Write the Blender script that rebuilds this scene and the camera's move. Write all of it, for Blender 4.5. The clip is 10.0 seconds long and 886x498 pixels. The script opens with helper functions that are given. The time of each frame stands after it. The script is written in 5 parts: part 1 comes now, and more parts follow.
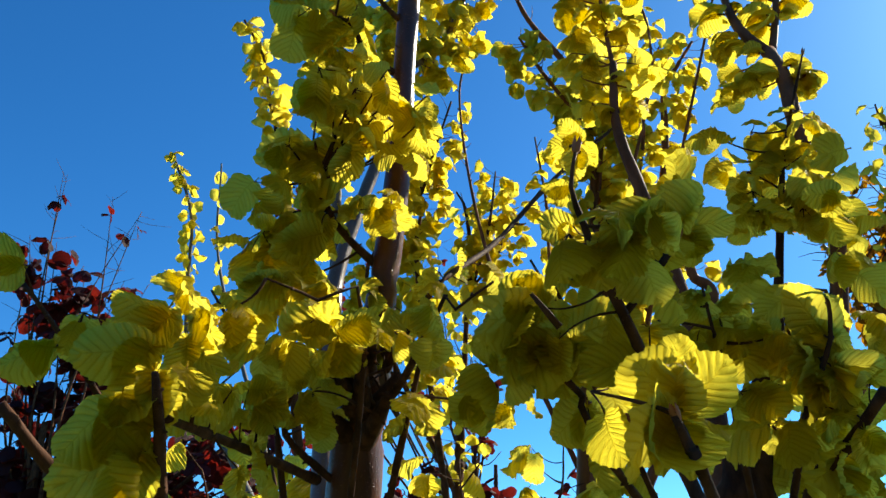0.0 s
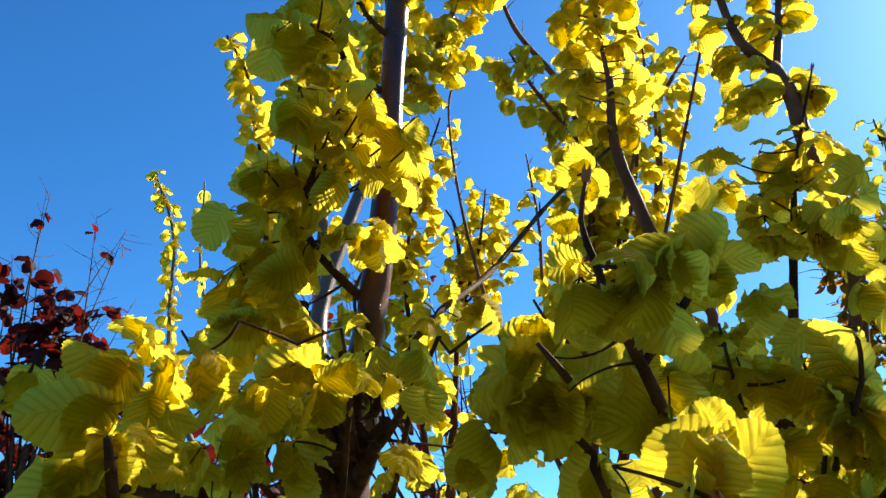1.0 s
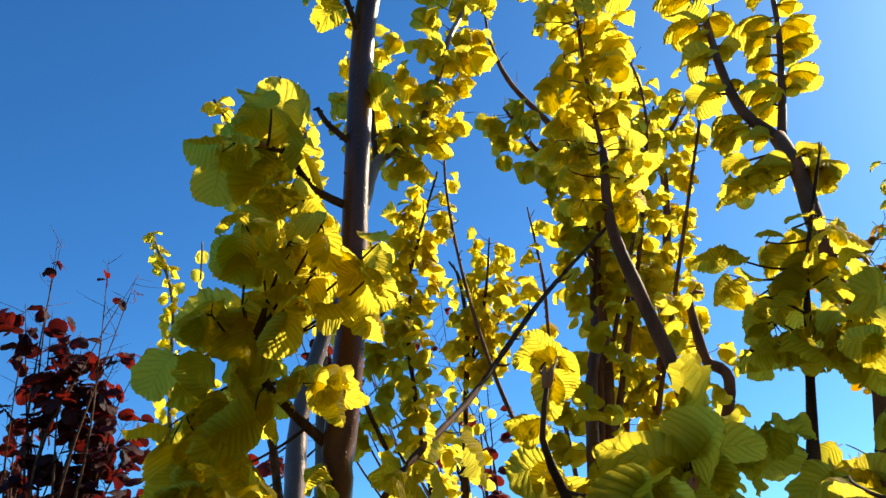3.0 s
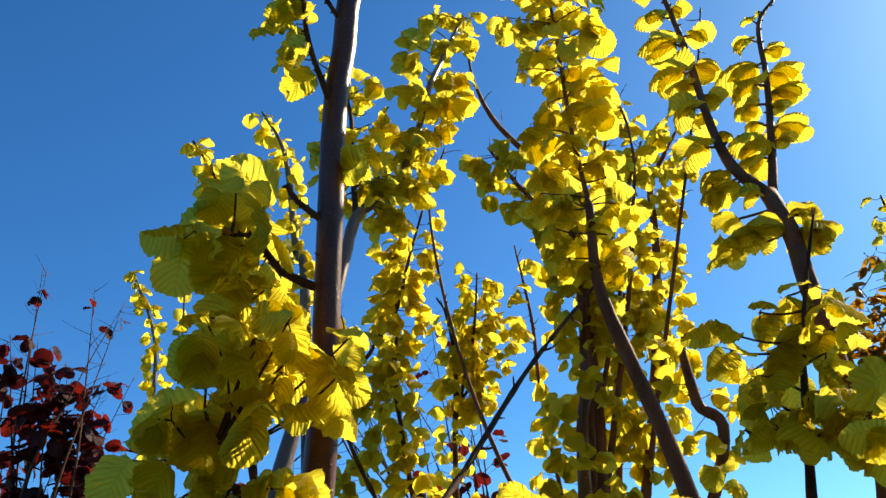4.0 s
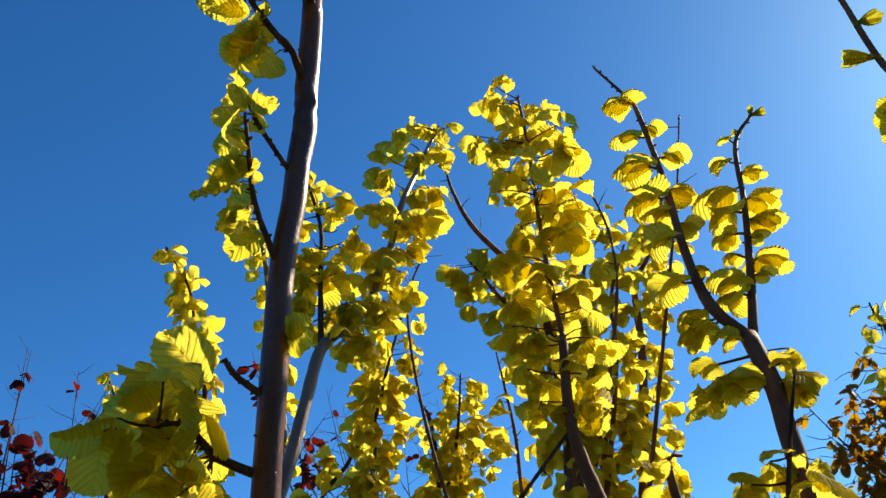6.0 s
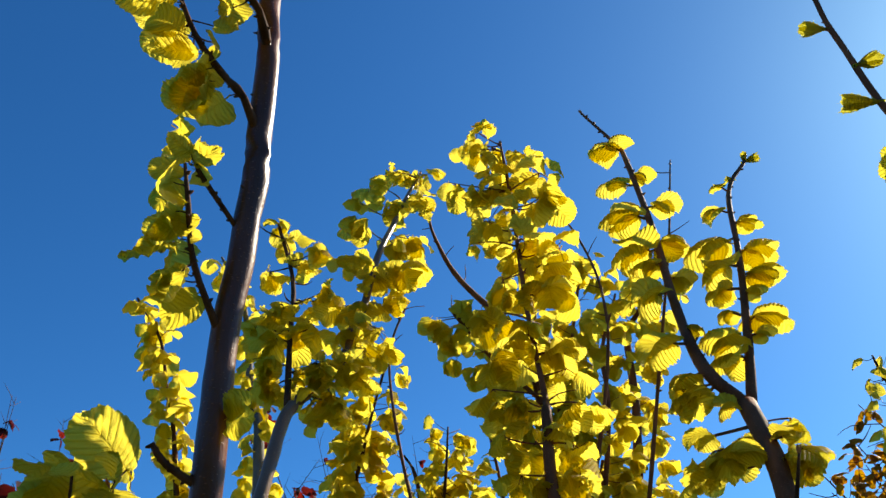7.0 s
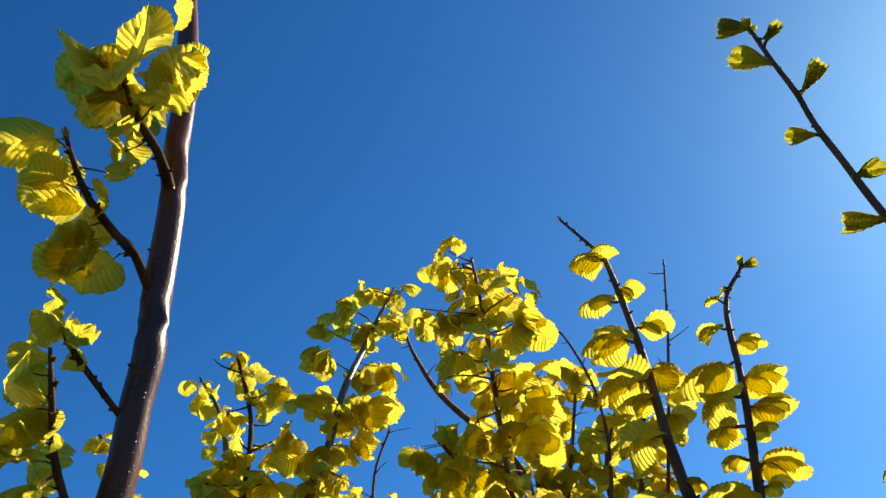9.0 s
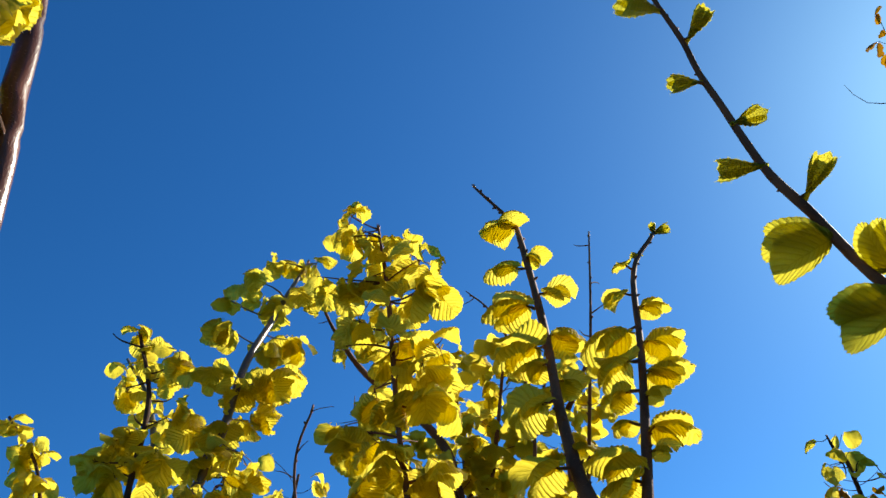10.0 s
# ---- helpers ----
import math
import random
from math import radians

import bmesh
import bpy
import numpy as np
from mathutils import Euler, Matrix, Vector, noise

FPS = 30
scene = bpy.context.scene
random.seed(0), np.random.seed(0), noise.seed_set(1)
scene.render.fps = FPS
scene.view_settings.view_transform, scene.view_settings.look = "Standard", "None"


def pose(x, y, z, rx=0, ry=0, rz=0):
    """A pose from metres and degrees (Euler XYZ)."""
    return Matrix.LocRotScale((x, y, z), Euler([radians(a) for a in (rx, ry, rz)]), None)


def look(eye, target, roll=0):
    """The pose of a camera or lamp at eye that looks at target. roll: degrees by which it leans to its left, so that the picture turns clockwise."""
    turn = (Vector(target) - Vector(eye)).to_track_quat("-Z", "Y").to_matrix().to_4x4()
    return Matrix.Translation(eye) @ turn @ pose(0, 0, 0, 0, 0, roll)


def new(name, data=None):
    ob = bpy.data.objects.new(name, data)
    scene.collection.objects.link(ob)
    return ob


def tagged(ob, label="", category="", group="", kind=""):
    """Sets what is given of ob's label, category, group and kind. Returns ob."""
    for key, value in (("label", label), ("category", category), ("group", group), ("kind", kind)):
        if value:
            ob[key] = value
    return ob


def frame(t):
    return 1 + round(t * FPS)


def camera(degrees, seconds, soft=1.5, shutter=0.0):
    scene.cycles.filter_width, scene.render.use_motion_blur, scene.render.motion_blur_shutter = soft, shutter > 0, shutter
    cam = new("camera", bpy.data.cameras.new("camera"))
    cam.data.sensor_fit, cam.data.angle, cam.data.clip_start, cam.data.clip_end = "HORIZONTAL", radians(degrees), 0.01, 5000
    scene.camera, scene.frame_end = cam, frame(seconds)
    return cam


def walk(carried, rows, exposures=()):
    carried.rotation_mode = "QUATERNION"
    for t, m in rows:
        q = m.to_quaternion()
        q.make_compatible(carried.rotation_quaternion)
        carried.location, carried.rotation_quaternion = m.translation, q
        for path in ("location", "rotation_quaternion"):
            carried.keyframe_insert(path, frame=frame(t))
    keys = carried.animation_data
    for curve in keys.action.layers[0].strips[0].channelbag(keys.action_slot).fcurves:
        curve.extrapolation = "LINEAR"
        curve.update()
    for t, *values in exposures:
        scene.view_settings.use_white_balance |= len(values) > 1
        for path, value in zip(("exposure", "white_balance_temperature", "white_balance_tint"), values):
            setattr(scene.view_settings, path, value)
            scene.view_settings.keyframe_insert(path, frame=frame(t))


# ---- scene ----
cam = camera(56.8, 10.0)
PATH = [
    (0.0, (0.0050, -0.0470, 1.5140), (0.0040, 1.7660, 2.3576), 0.31),
    (0.5, (-0.0010, -0.0249, 1.5382), (0.0220, 1.7835, 2.3912), -0.23),
    (1.0, (0.0010, 0.0166, 1.5679), (0.0280, 1.8151, 2.4424), -0.46),
    (1.5, (0.0110, 0.0259, 1.6132), (0.0240, 1.8176, 2.5028), -0.98),
    (2.0, (0.0290, 0.0427, 1.6446), (0.0250, 1.8297, 2.5435), -1.18),
    (2.5, (0.0460, 0.0484, 1.6811), (0.0310, 1.8285, 2.5910), -1.61),
    (4.0, (0.0780, 0.0623, 1.8156), (0.0880, 1.8191, 2.7711), -3.36),
    (4.5, (0.0890, 0.0647, 1.8536), (0.1050, 1.8076, 2.8361), -3.60),
    (5.0, (0.1050, 0.0565, 1.8775), (0.1220, 1.7836, 2.8857), -3.90),
    (5.5, (0.1210, 0.0481, 1.9136), (0.1450, 1.7433, 2.9761), -3.95),
    (7.0, (0.1730, 0.1301, 2.0184), (0.2210, 1.7435, 3.1995), -4.53),
    (7.5, (0.2030, 0.1630, 2.0740), (0.2530, 1.7160, 3.3328), -4.77),
    (8.0, (0.2060, 0.1822, 2.1200), (0.2770, 1.6969, 3.4238), -5.64),
    (8.5, (0.2250, 0.1828, 2.1628), (0.2900, 1.6705, 3.4984), -6.51),
    (9.0, (0.2630, 0.2037, 2.1766), (0.3040, 1.6912, 3.5132), -7.32),
    (9.5, (0.3210, 0.2338, 2.1849), (0.3610, 1.7365, 3.5039), -8.11),
    (10.0, (0.3740, 0.2738, 2.1707), (0.4900, 1.7840, 3.4768), -9.39),
]
walk(cam, [(t, look(eye, aim, roll)) for t, eye, aim, roll in PATH],
     exposures=[(0.0, 1.27, 7200, 7), (1.0, 1.62, 7700, 10), (2.5, 1.44, 8000, 12), (4.5, 1.26, 8200, 13), (5.5, 1.16, 7800, 13), (7.5, 1.06, 7500, 12), (10.0, 0.98, 7100, 11)])

# ---- world and sun ----
SUN_ELEV, SUN_AZ = 36.0, 52.0          # azimuth to the right of the y axis
world = bpy.data.worlds.new("world")
scene.world = world
world.use_nodes = True
wn, wl = world.node_tree.nodes, world.node_tree.links
sky = wn.new("ShaderNodeTexSky")
sky.sky_type = "NISHITA"
sky.sun_disc = False
sky.sun_elevation = radians(SUN_ELEV)
sky.sun_rotation = radians(SUN_AZ)
sky.altitude = 1500
sky.air_density = 0.8
sky.dust_density = 1.0
sky.ozone_density = 2.2
sat = wn.new("ShaderNodeHueSaturation")
sat.inputs["Saturation"].default_value = 1.31
wl.new(sky.outputs[0], sat.inputs["Color"])
tint = wn.new("ShaderNodeMix")
tint.data_type, tint.blend_type = "RGBA", "MULTIPLY"
tint.inputs[0].default_value = 1.0
tint.inputs[7].default_value = (0.53, 1.05, 1.27, 1)
wl.new(sat.outputs[0], tint.inputs[6])
wl.new(tint.outputs[2], wn["Background"].inputs["Color"])
wn["Background"].inputs["Strength"].default_value = 0.077
sun = new("sun", bpy.data.lights.new("sun", "SUN"))
sun.data.energy = 4.1
sun.data.angle = radians(0.55)
sun.data.color = (1.0, 0.985, 0.88)
sun_way = Vector((math.sin(radians(SUN_AZ)) * math.cos(radians(SUN_ELEV)),
                  math.cos(radians(SUN_AZ)) * math.cos(radians(SUN_ELEV)), math.sin(radians(SUN_ELEV))))
sun.matrix_world = look(sun_way * 20, (0, 0, 0))


# ---- materials ----
def material(name):
    m = bpy.data.materials.new(name)
    m.use_nodes = True
    return m, m.node_tree.nodes, m.node_tree.links, m.node_tree.nodes["Principled BSDF"]


def mix_rgb(n, l, fac, a, b, mode="MIX"):
    x = n.new("ShaderNodeMix")
    x.data_type, x.blend_type = "RGBA", mode
    for sock, v in ((x.inputs[0], fac), (x.inputs[6], a), (x.inputs[7], b)):
        if isinstance(v, bpy.types.NodeSocket):
            l.new(v, sock)
        else:
            sock.default_value = v if isinstance(v, float) else (*v, 1)
    return x.outputs[2]


def math_node(n, l, op, a, b=0.0, c=0.0):
    x = n.new("ShaderNodeMath")
    x.operation = op
    for i, v in enumerate((a, b, c)):
        if isinstance(v, bpy.types.NodeSocket):
            l.new(v, x.inputs[i])
        else:
            x.inputs[i].default_value = v
    return x.outputs[0]


def ramp(n, l, fac, lo, hi, a=0.0, b=1.0):
    x = n.new("ShaderNodeMapRange")
    x.inputs[1].default_value, x.inputs[2].default_value, x.inputs[3].default_value, x.inputs[4].default_value = lo, hi, a, b
    l.new(fac, x.inputs[0])
    return x.outputs[0]


def leaf_material(name, pale, deep, through_pale, through_deep, share=0.5, veins=10.0, rough=0.45):
    """A thin leaf: some light is thrown back, some goes through; veins follow the leaf's own coordinates."""
    m, n, l, p = material(name)
    uv = n.new("ShaderNodeUVMap")
    uv.uv_map = "leaf"
    sep = n.new("ShaderNodeSeparateXYZ")
    l.new(uv.outputs[0], sep.inputs[0])
    side = math_node(n, l, "ABSOLUTE", math_node(n, l, "SUBTRACT", sep.outputs[1], 0.5))
    cell = math_node(n, l, "FRACT", math_node(n, l, "MULTIPLY", sep.outputs[0], veins))
    off = math_node(n, l, "ABSOLUTE", math_node(n, l, "SUBTRACT", cell, 0.5))
    line = ramp(n, l, off, 0.03, 0.2, 1.0, 0.0)
    mid = ramp(n, l, side, 0.008, 0.03, 1.0, 0.0)
    vein = math_node(n, l, "MAXIMUM", line, mid)
    info = n.new("ShaderNodeObjectInfo")
    tc = n.new("ShaderNodeTexCoord")
    noi = n.new("ShaderNodeTexNoise")
    noi.inputs["Scale"].default_value = 55.0
    noi.inputs["Detail"].default_value = 5.0
    l.new(tc.outputs["Object"], noi.inputs["Vector"])
    fine = n.new("ShaderNodeTexNoise")
    fine.inputs["Scale"].default_value = 900.0
    l.new(tc.outputs["Object"], fine.inputs["Vector"])
    blot = math_node(n, l, "ADD", math_node(n, l, "MULTIPLY", info.outputs["Random"], 0.7), math_node(n, l, "MULTIPLY", noi.outputs[0], 0.5))
    col = mix_rgb(n, l, ramp(n, l, blot, 0.2, 1.0), deep, pale)
    col = mix_rgb(n, l, math_node(n, l, "MULTIPLY", vein, 0.25), col, pale)
    thr = mix_rgb(n, l, ramp(n, l, blot, 0.2, 1.0), through_deep, through_pale)
    thr = mix_rgb(n, l, math_node(n, l, "MULTIPLY", vein, 0.4), thr, through_deep, "MULTIPLY")
    l.new(col, p.inputs["Base Color"])
    p.inputs["Roughness"].default_value = rough
    p.inputs["Specular IOR Level"].default_value = 0.2
    bump = n.new("ShaderNodeBump")
    bump.inputs["Strength"].default_value = 0.7
    bump.inputs["Distance"].default_value = 0.002
    hgt = math_node(n, l, "ADD", math_node(n, l, "MULTIPLY", vein, -0.8), math_node(n, l, "MULTIPLY", fine.outputs[0], 0.5))
    l.new(hgt, bump.inputs["Height"])
    l.new(bump.outputs[0], p.inputs["Normal"])
    tr = n.new("ShaderNodeBsdfTranslucent")
    l.new(thr, tr.inputs["Color"])
    l.new(bump.outputs[0], tr.inputs["Normal"])
    mx = n.new("ShaderNodeMixShader")
    mx.inputs[0].default_value = share
    l.new(p.outputs[0], mx.inputs[1])
    l.new(tr.outputs[0], mx.inputs[2])
    l.new(mx.outputs[0], n["Material Output"].inputs["Surface"])
    return m


def bark_material(name, light, dark, scale=1.0, rough=0.75, gloss=0.3):
    m, n, l, p = material(name)
    tc = n.new("ShaderNodeTexCoord")
    mp = n.new("ShaderNodeMapping")
    mp.inputs["Scale"].default_value = (1, 1, 0.35)
    l.new(tc.outputs["Object"], mp.inputs[0])
    big = n.new("ShaderNodeTexNoise")
    big.inputs["Scale"].default_value = 24.0 * scale
    big.inputs["Detail"].default_value = 7.0
    l.new(mp.outputs[0], big.inputs["Vector"])
    mp2 = n.new("ShaderNodeMapping")
    mp2.inputs["Scale"].default_value = (1, 1, 2.2)
    l.new(tc.outputs["Object"], mp2.inputs[0])
    spot = n.new("ShaderNodeTexVoronoi")
    spot.inputs["Scale"].default_value = 130.0 * scale
    l.new(mp2.outputs[0], spot.inputs["Vector"])
    dots = ramp(n, l, spot.outputs["Distance"], 0.10, 0.2, 1.0, 0.0)
    fine = n.new("ShaderNodeTexNoise")
    fine.inputs["Scale"].default_value = 420.0 * scale
    l.new(mp.outputs[0], fine.inputs["Vector"])
    col = mix_rgb(n, l, ramp(n, l, big.outputs[0], 0.35, 0.65), dark, light)
    col = mix_rgb(n, l, math_node(n, l, "MULTIPLY", dots, 0.5), col, tuple(min(1, c * 1.9) for c in light))
    l.new(col, p.inputs["Base Color"])
    p.inputs["Roughness"].default_value = rough
    p.inputs["Specular IOR Level"].default_value = gloss
    bump = n.new("ShaderNodeBump")
    bump.inputs["Strength"].default_value = 0.6
    bump.inputs["Distance"].default_value = 0.002
    h = math_node(n, l, "ADD", math_node(n, l, "MULTIPLY", big.outputs[0], 1.0),
                  math_node(n, l, "ADD", math_node(n, l, "MULTIPLY", dots, 0.5), math_node(n, l, "MULTIPLY", fine.outputs[0], 0.4)))
    l.new(h, bump.inputs["Height"])
    l.new(bump.outputs[0], p.inputs["Normal"])
    return m


GOLD = leaf_material("golden_elm_leaf", (0.48, 0.385, 0.022), (0.345, 0.268, 0.011), (0.835, 0.685, 0.078), (0.72, 0.58, 0.042), 0.84)
FRESH = leaf_material("fresh_elm_leaf", (0.368, 0.336, 0.04), (0.256, 0.24, 0.024), (0.704, 0.624, 0.064), (0.576, 0.512, 0.04), 0.75)
RED = leaf_material("dark_red_leaf", (0.06, 0.010, 0.012), (0.02, 0.005, 0.008), (0.34, 0.02, 0.010), (0.08, 0.008, 0.010), 0.35, rough=0.7)
AMBER = leaf_material("amber_leaf", (0.336, 0.176, 0.0096), (0.176, 0.072, 0.0096), (0.72, 0.368, 0.008), (0.4, 0.16, 0.008), 0.5)
BARK = bark_material("smooth_elm_bark", (0.17, 0.052, 0.019), (0.075, 0.023, 0.009), 1.0, 0.32, 0.36)
BROWN = bark_material("red_brown_branch_bark", (0.255, 0.092, 0.045), (0.12, 0.042, 0.021), 1.4, 0.7, 0.12)
TWIG = bark_material("twig_bark", (0.125, 0.052, 0.026), (0.045, 0.018, 0.010), 2.2, 0.75, 0.1)
PALE = bark_material("pale_elm_bark", (0.22, 0.122, 0.076), (0.11, 0.06, 0.038), 1.0, 0.33, 0.5)
GREY = bark_material("pale_grey_twig_bark", (0.17, 0.15, 0.14), (0.08, 0.07, 0.065), 1.5)
BUD, n_, l_, p_ = material("bud_scale")
p_.inputs["Base Color"].default_value = (0.42, 0.13, 0.03, 1)
p_.inputs["Roughness"].default_value = 0.5


# ---- geometry helpers ----
def catmull(pts, step):
    """Points (x, y, z, r) along a smooth line through the knots."""
    k = [np.array(p, float) for p in pts]
    k = [2 * k[0] - k[1]] + k + [2 * k[-1] - k[-2]]
    out = []
    for i in range(1, len(k) - 2):
        a, b, c, d = k[i - 1:i + 3]
        m = max(2, int(np.linalg.norm(c[:3] - b[:3]) / step))
        for j in range(m):
            t = j / m
            out.append(0.5 * (2 * b + (c - a) * t + (2 * a - 5 * b + 4 * c - d) * t * t + (3 * b - a - 3 * c + d) * t ** 3))
    out.append(k[-2])
    for p in out:
        p[3] = max(p[3], 0.0007)
    return out


def tube(verts, faces, line, sides, rnd, knots=0.0):
    """Adds a tapered, slightly uneven tube with closed ends along line."""
    base = len(verts)
    up = Vector((0.3, 0.2, 1)).normalized()
    q = [Vector(p[:3]) for p in line]
    for i, p in enumerate(line):
        way = (q[min(i + 1, len(q) - 1)] - q[max(i - 1, 0)]).normalized()
        x = way.cross(up if abs(way.dot(up)) < 0.9 else Vector((1, 0, 0))).normalized()
        y = way.cross(x)
        swell = 1 + knots * (0.35 * max(0.0, noise.noise(q[i] * 38.0)) + 0.25 * noise.noise(q[i] * 90.0))
        for s in range(sides):
            a = 2 * math.pi * s / sides
            r = p[3] * swell * (1 + 0.06 * knots * noise.noise(q[i] * 60 + Vector((math.cos(a), math.sin(a), 0))))
            verts.append(q[i] + x * (r * math.cos(a)) + y * (r * math.sin(a)))
    for i in range(len(line) - 1):
        for s in range(sides):
            a, b = base + i * sides + s, base + i * sides + (s + 1) % sides
            faces.append((a, b, b + sides, a + sides))
    faces.append(tuple(base + s for s in reversed(range(sides))))
    top = base + (len(line) - 1) * sides
    faces.append(tuple(top + s for s in range(sides)))


def mesh_of(name, verts, faces, mat, smooth=True):
    me = bpy.data.meshes.new(name)
    me.from_pydata([tuple(v) for v in verts], [], faces)
    me.materials.append(mat)
    if smooth:
        me.polygons.foreach_set("use_smooth", [True] * len(me.polygons))
    me.update()
    return me


def leaf_mesh(name, mat, seed, rows=41, cols=8, ratio=0.92, blunt=2.1, dome=0.25, bend=0.6, fold=0.0, pleat=0.018, tooth=0.05, wave=0.05, ruffle=0.008, ribs=10, thick_stalk=0.014, fringe=0.0):
    """A round toothed leaf of length 1 along +y, upper side +z, with its short stalk behind the origin.
    The rows of the mesh run along its side veins, which slant forward from the midrib; the blade is pleated between them."""
    rnd = random.Random(seed)
    verts, faces, uvs = [], [], []
    at = Vector((seed * 3.7, seed * 1.3, 0.0))
    skew = rnd.uniform(-0.09, 0.09)
    lob = rnd.uniform(0.05, 0.11)
    uneven = rnd.uniform(-0.06, 0.06)

    for i in range(rows):
        u = i / (rows - 1)
        c = 0.96 * u ** 1.5
        turn = 0.30 + (math.pi - 0.30) * u ** 0.82
        step = (u * ribs) % 1.0
        saw = (0.35 + 0.65 * step if step < 0.72 else 1.0 - 2.6 * (step - 0.72)) if 0.02 < u < 0.985 else 0.3
        for j in range(cols + 1):
            v = 2 * j / cols - 1
            av = abs(v)
            ex = 0.5 * ratio * math.sin(turn) ** (2.0 / blunt) * (1 + uneven * (1 if v > 0 else -1))
            ey = 0.47 - 0.55 * math.cos(turn)
            grow = 1 + lob * 2 * noise.noise(at + Vector((math.copysign(1.2, v), u * 3.2, 5.0)))
            if av > 0.99:
                grow += tooth * (saw - 0.3 + rnd.uniform(-0.25, 0.25))
                ey += tooth * 0.5 * saw
            x = v * ex * grow
            y = c + (ey - c) * av ** 1.12
            rib = math.cos(2 * math.pi * (step - 0.5))
            z = -pleat * rib * min(1, av * 1.8) * (1 - 0.45 * u) * (0.75 + 0.6 * noise.noise(at + Vector((v, u * 2, 9))))
            if av > 0.99:
                z += ruffle * rnd.uniform(-1.3, 1.3)
            z += -dome * x * x * 2 + fold * (math.sqrt(x * x + 0.004) - 0.063)
            z += wave * (1.5 * noise.noise(at + Vector((x * 2.6, y * 2.6, 0))) * (0.3 + av) + 0.7 * noise.noise(at + Vector((x * 6.5, y * 6.5, 3))) + 0.22 * noise.noise(at + Vector((x * 15, y * 15, 7))))
            x += skew * y * y
            a = bend * y
            yy = math.sin(a) / bend if abs(bend) > 0.01 else y
            zz = -(1 - math.cos(a)) / bend if abs(bend) > 0.01 else 0.0
            verts.append((x, yy + z * math.sin(a), zz + z * math.cos(a)))
            uvs.append((u, v * 0.5 + 0.5))
    for i in range(rows - 1):
        for j in range(cols):
            a = i * (cols + 1) + j
            faces.append((a, a + 1, a + cols + 2, a + cols + 1))
    if fringe:
        # fine pale hairs that stand out from the rim
        for i in range(1, rows):
            for j in (0, cols):
                k = i * (cols + 1) + j
                p, q = Vector(verts[k]), Vector(verts[k + (1 if j == 0 else -1)])
                out = (p - q).normalized()
                along = (p - Vector(verts[k - cols - 1])).normalized()
                for h in range(3):
                    b = p - along * rnd.uniform(0, 0.03) - out * 0.006
                    e = b + (out + Vector((rnd.gauss(0, 0.35), rnd.gauss(0, 0.35), rnd.gauss(0, 0.5)))).normalized() * fringe * rnd.uniform(0.6, 1.3)
                    n0 = len(verts)
                    verts += [tuple(b - along * 0.0035), tuple(b + along * 0.0035), tuple(e)]
                    uvs += [(0.05, 0.6)] * 3
                    faces.append((n0, n0 + 1, n0 + 2))
    s = len(verts)
    for y, w in ((-0.16, 1.3), (0.02, 1.0)):
        for x, z in ((-1, 0), (0, 1.2), (1, 0)):
            verts.append((x * w * thick_stalk, y, z * w * thick_stalk - thick_stalk * 0.5))
            uvs.append((0.0, 0.5))
    for j in range(3):
        a, b = s + j, s + (j + 1) % 3
        faces.append((a, b, b + 3, a + 3))
    me = mesh_of(name, verts, faces, mat)
    lay = me.uv_layers.new(name="leaf")
    for lp in me.loops:
        lay.data[lp.index].uv = uvs[lp.vertex_index]
    return me


def leaf_set(name, mat, n, rows, cols, seed, wide=1.0, pleat=0.024, wave=0.06, dome=(0.2, 1.0), bend=(0.2, 1.1), fold=(-0.35, 0.15), blunt=2.1, fringe=0.0):
    rnd = random.Random(seed)
    out = []
    for k in range(n):
        d = rnd.uniform(*dome) * (-0.5 if k % 5 == 3 and dome[0] < 0.7 else 1.0)
        out.append(leaf_mesh(name, mat, seed + k, rows, cols, ratio=rnd.uniform(0.88, 1.08) * wide, blunt=blunt, dome=d, bend=rnd.uniform(*bend),
                             fold=rnd.uniform(*fold), pleat=pleat * rnd.uniform(0.6, 1.3), tooth=0.13 if rows < 25 else 0.10, ribs=10, wave=wave * rnd.uniform(0.4, 1.5), fringe=fringe))
    return out


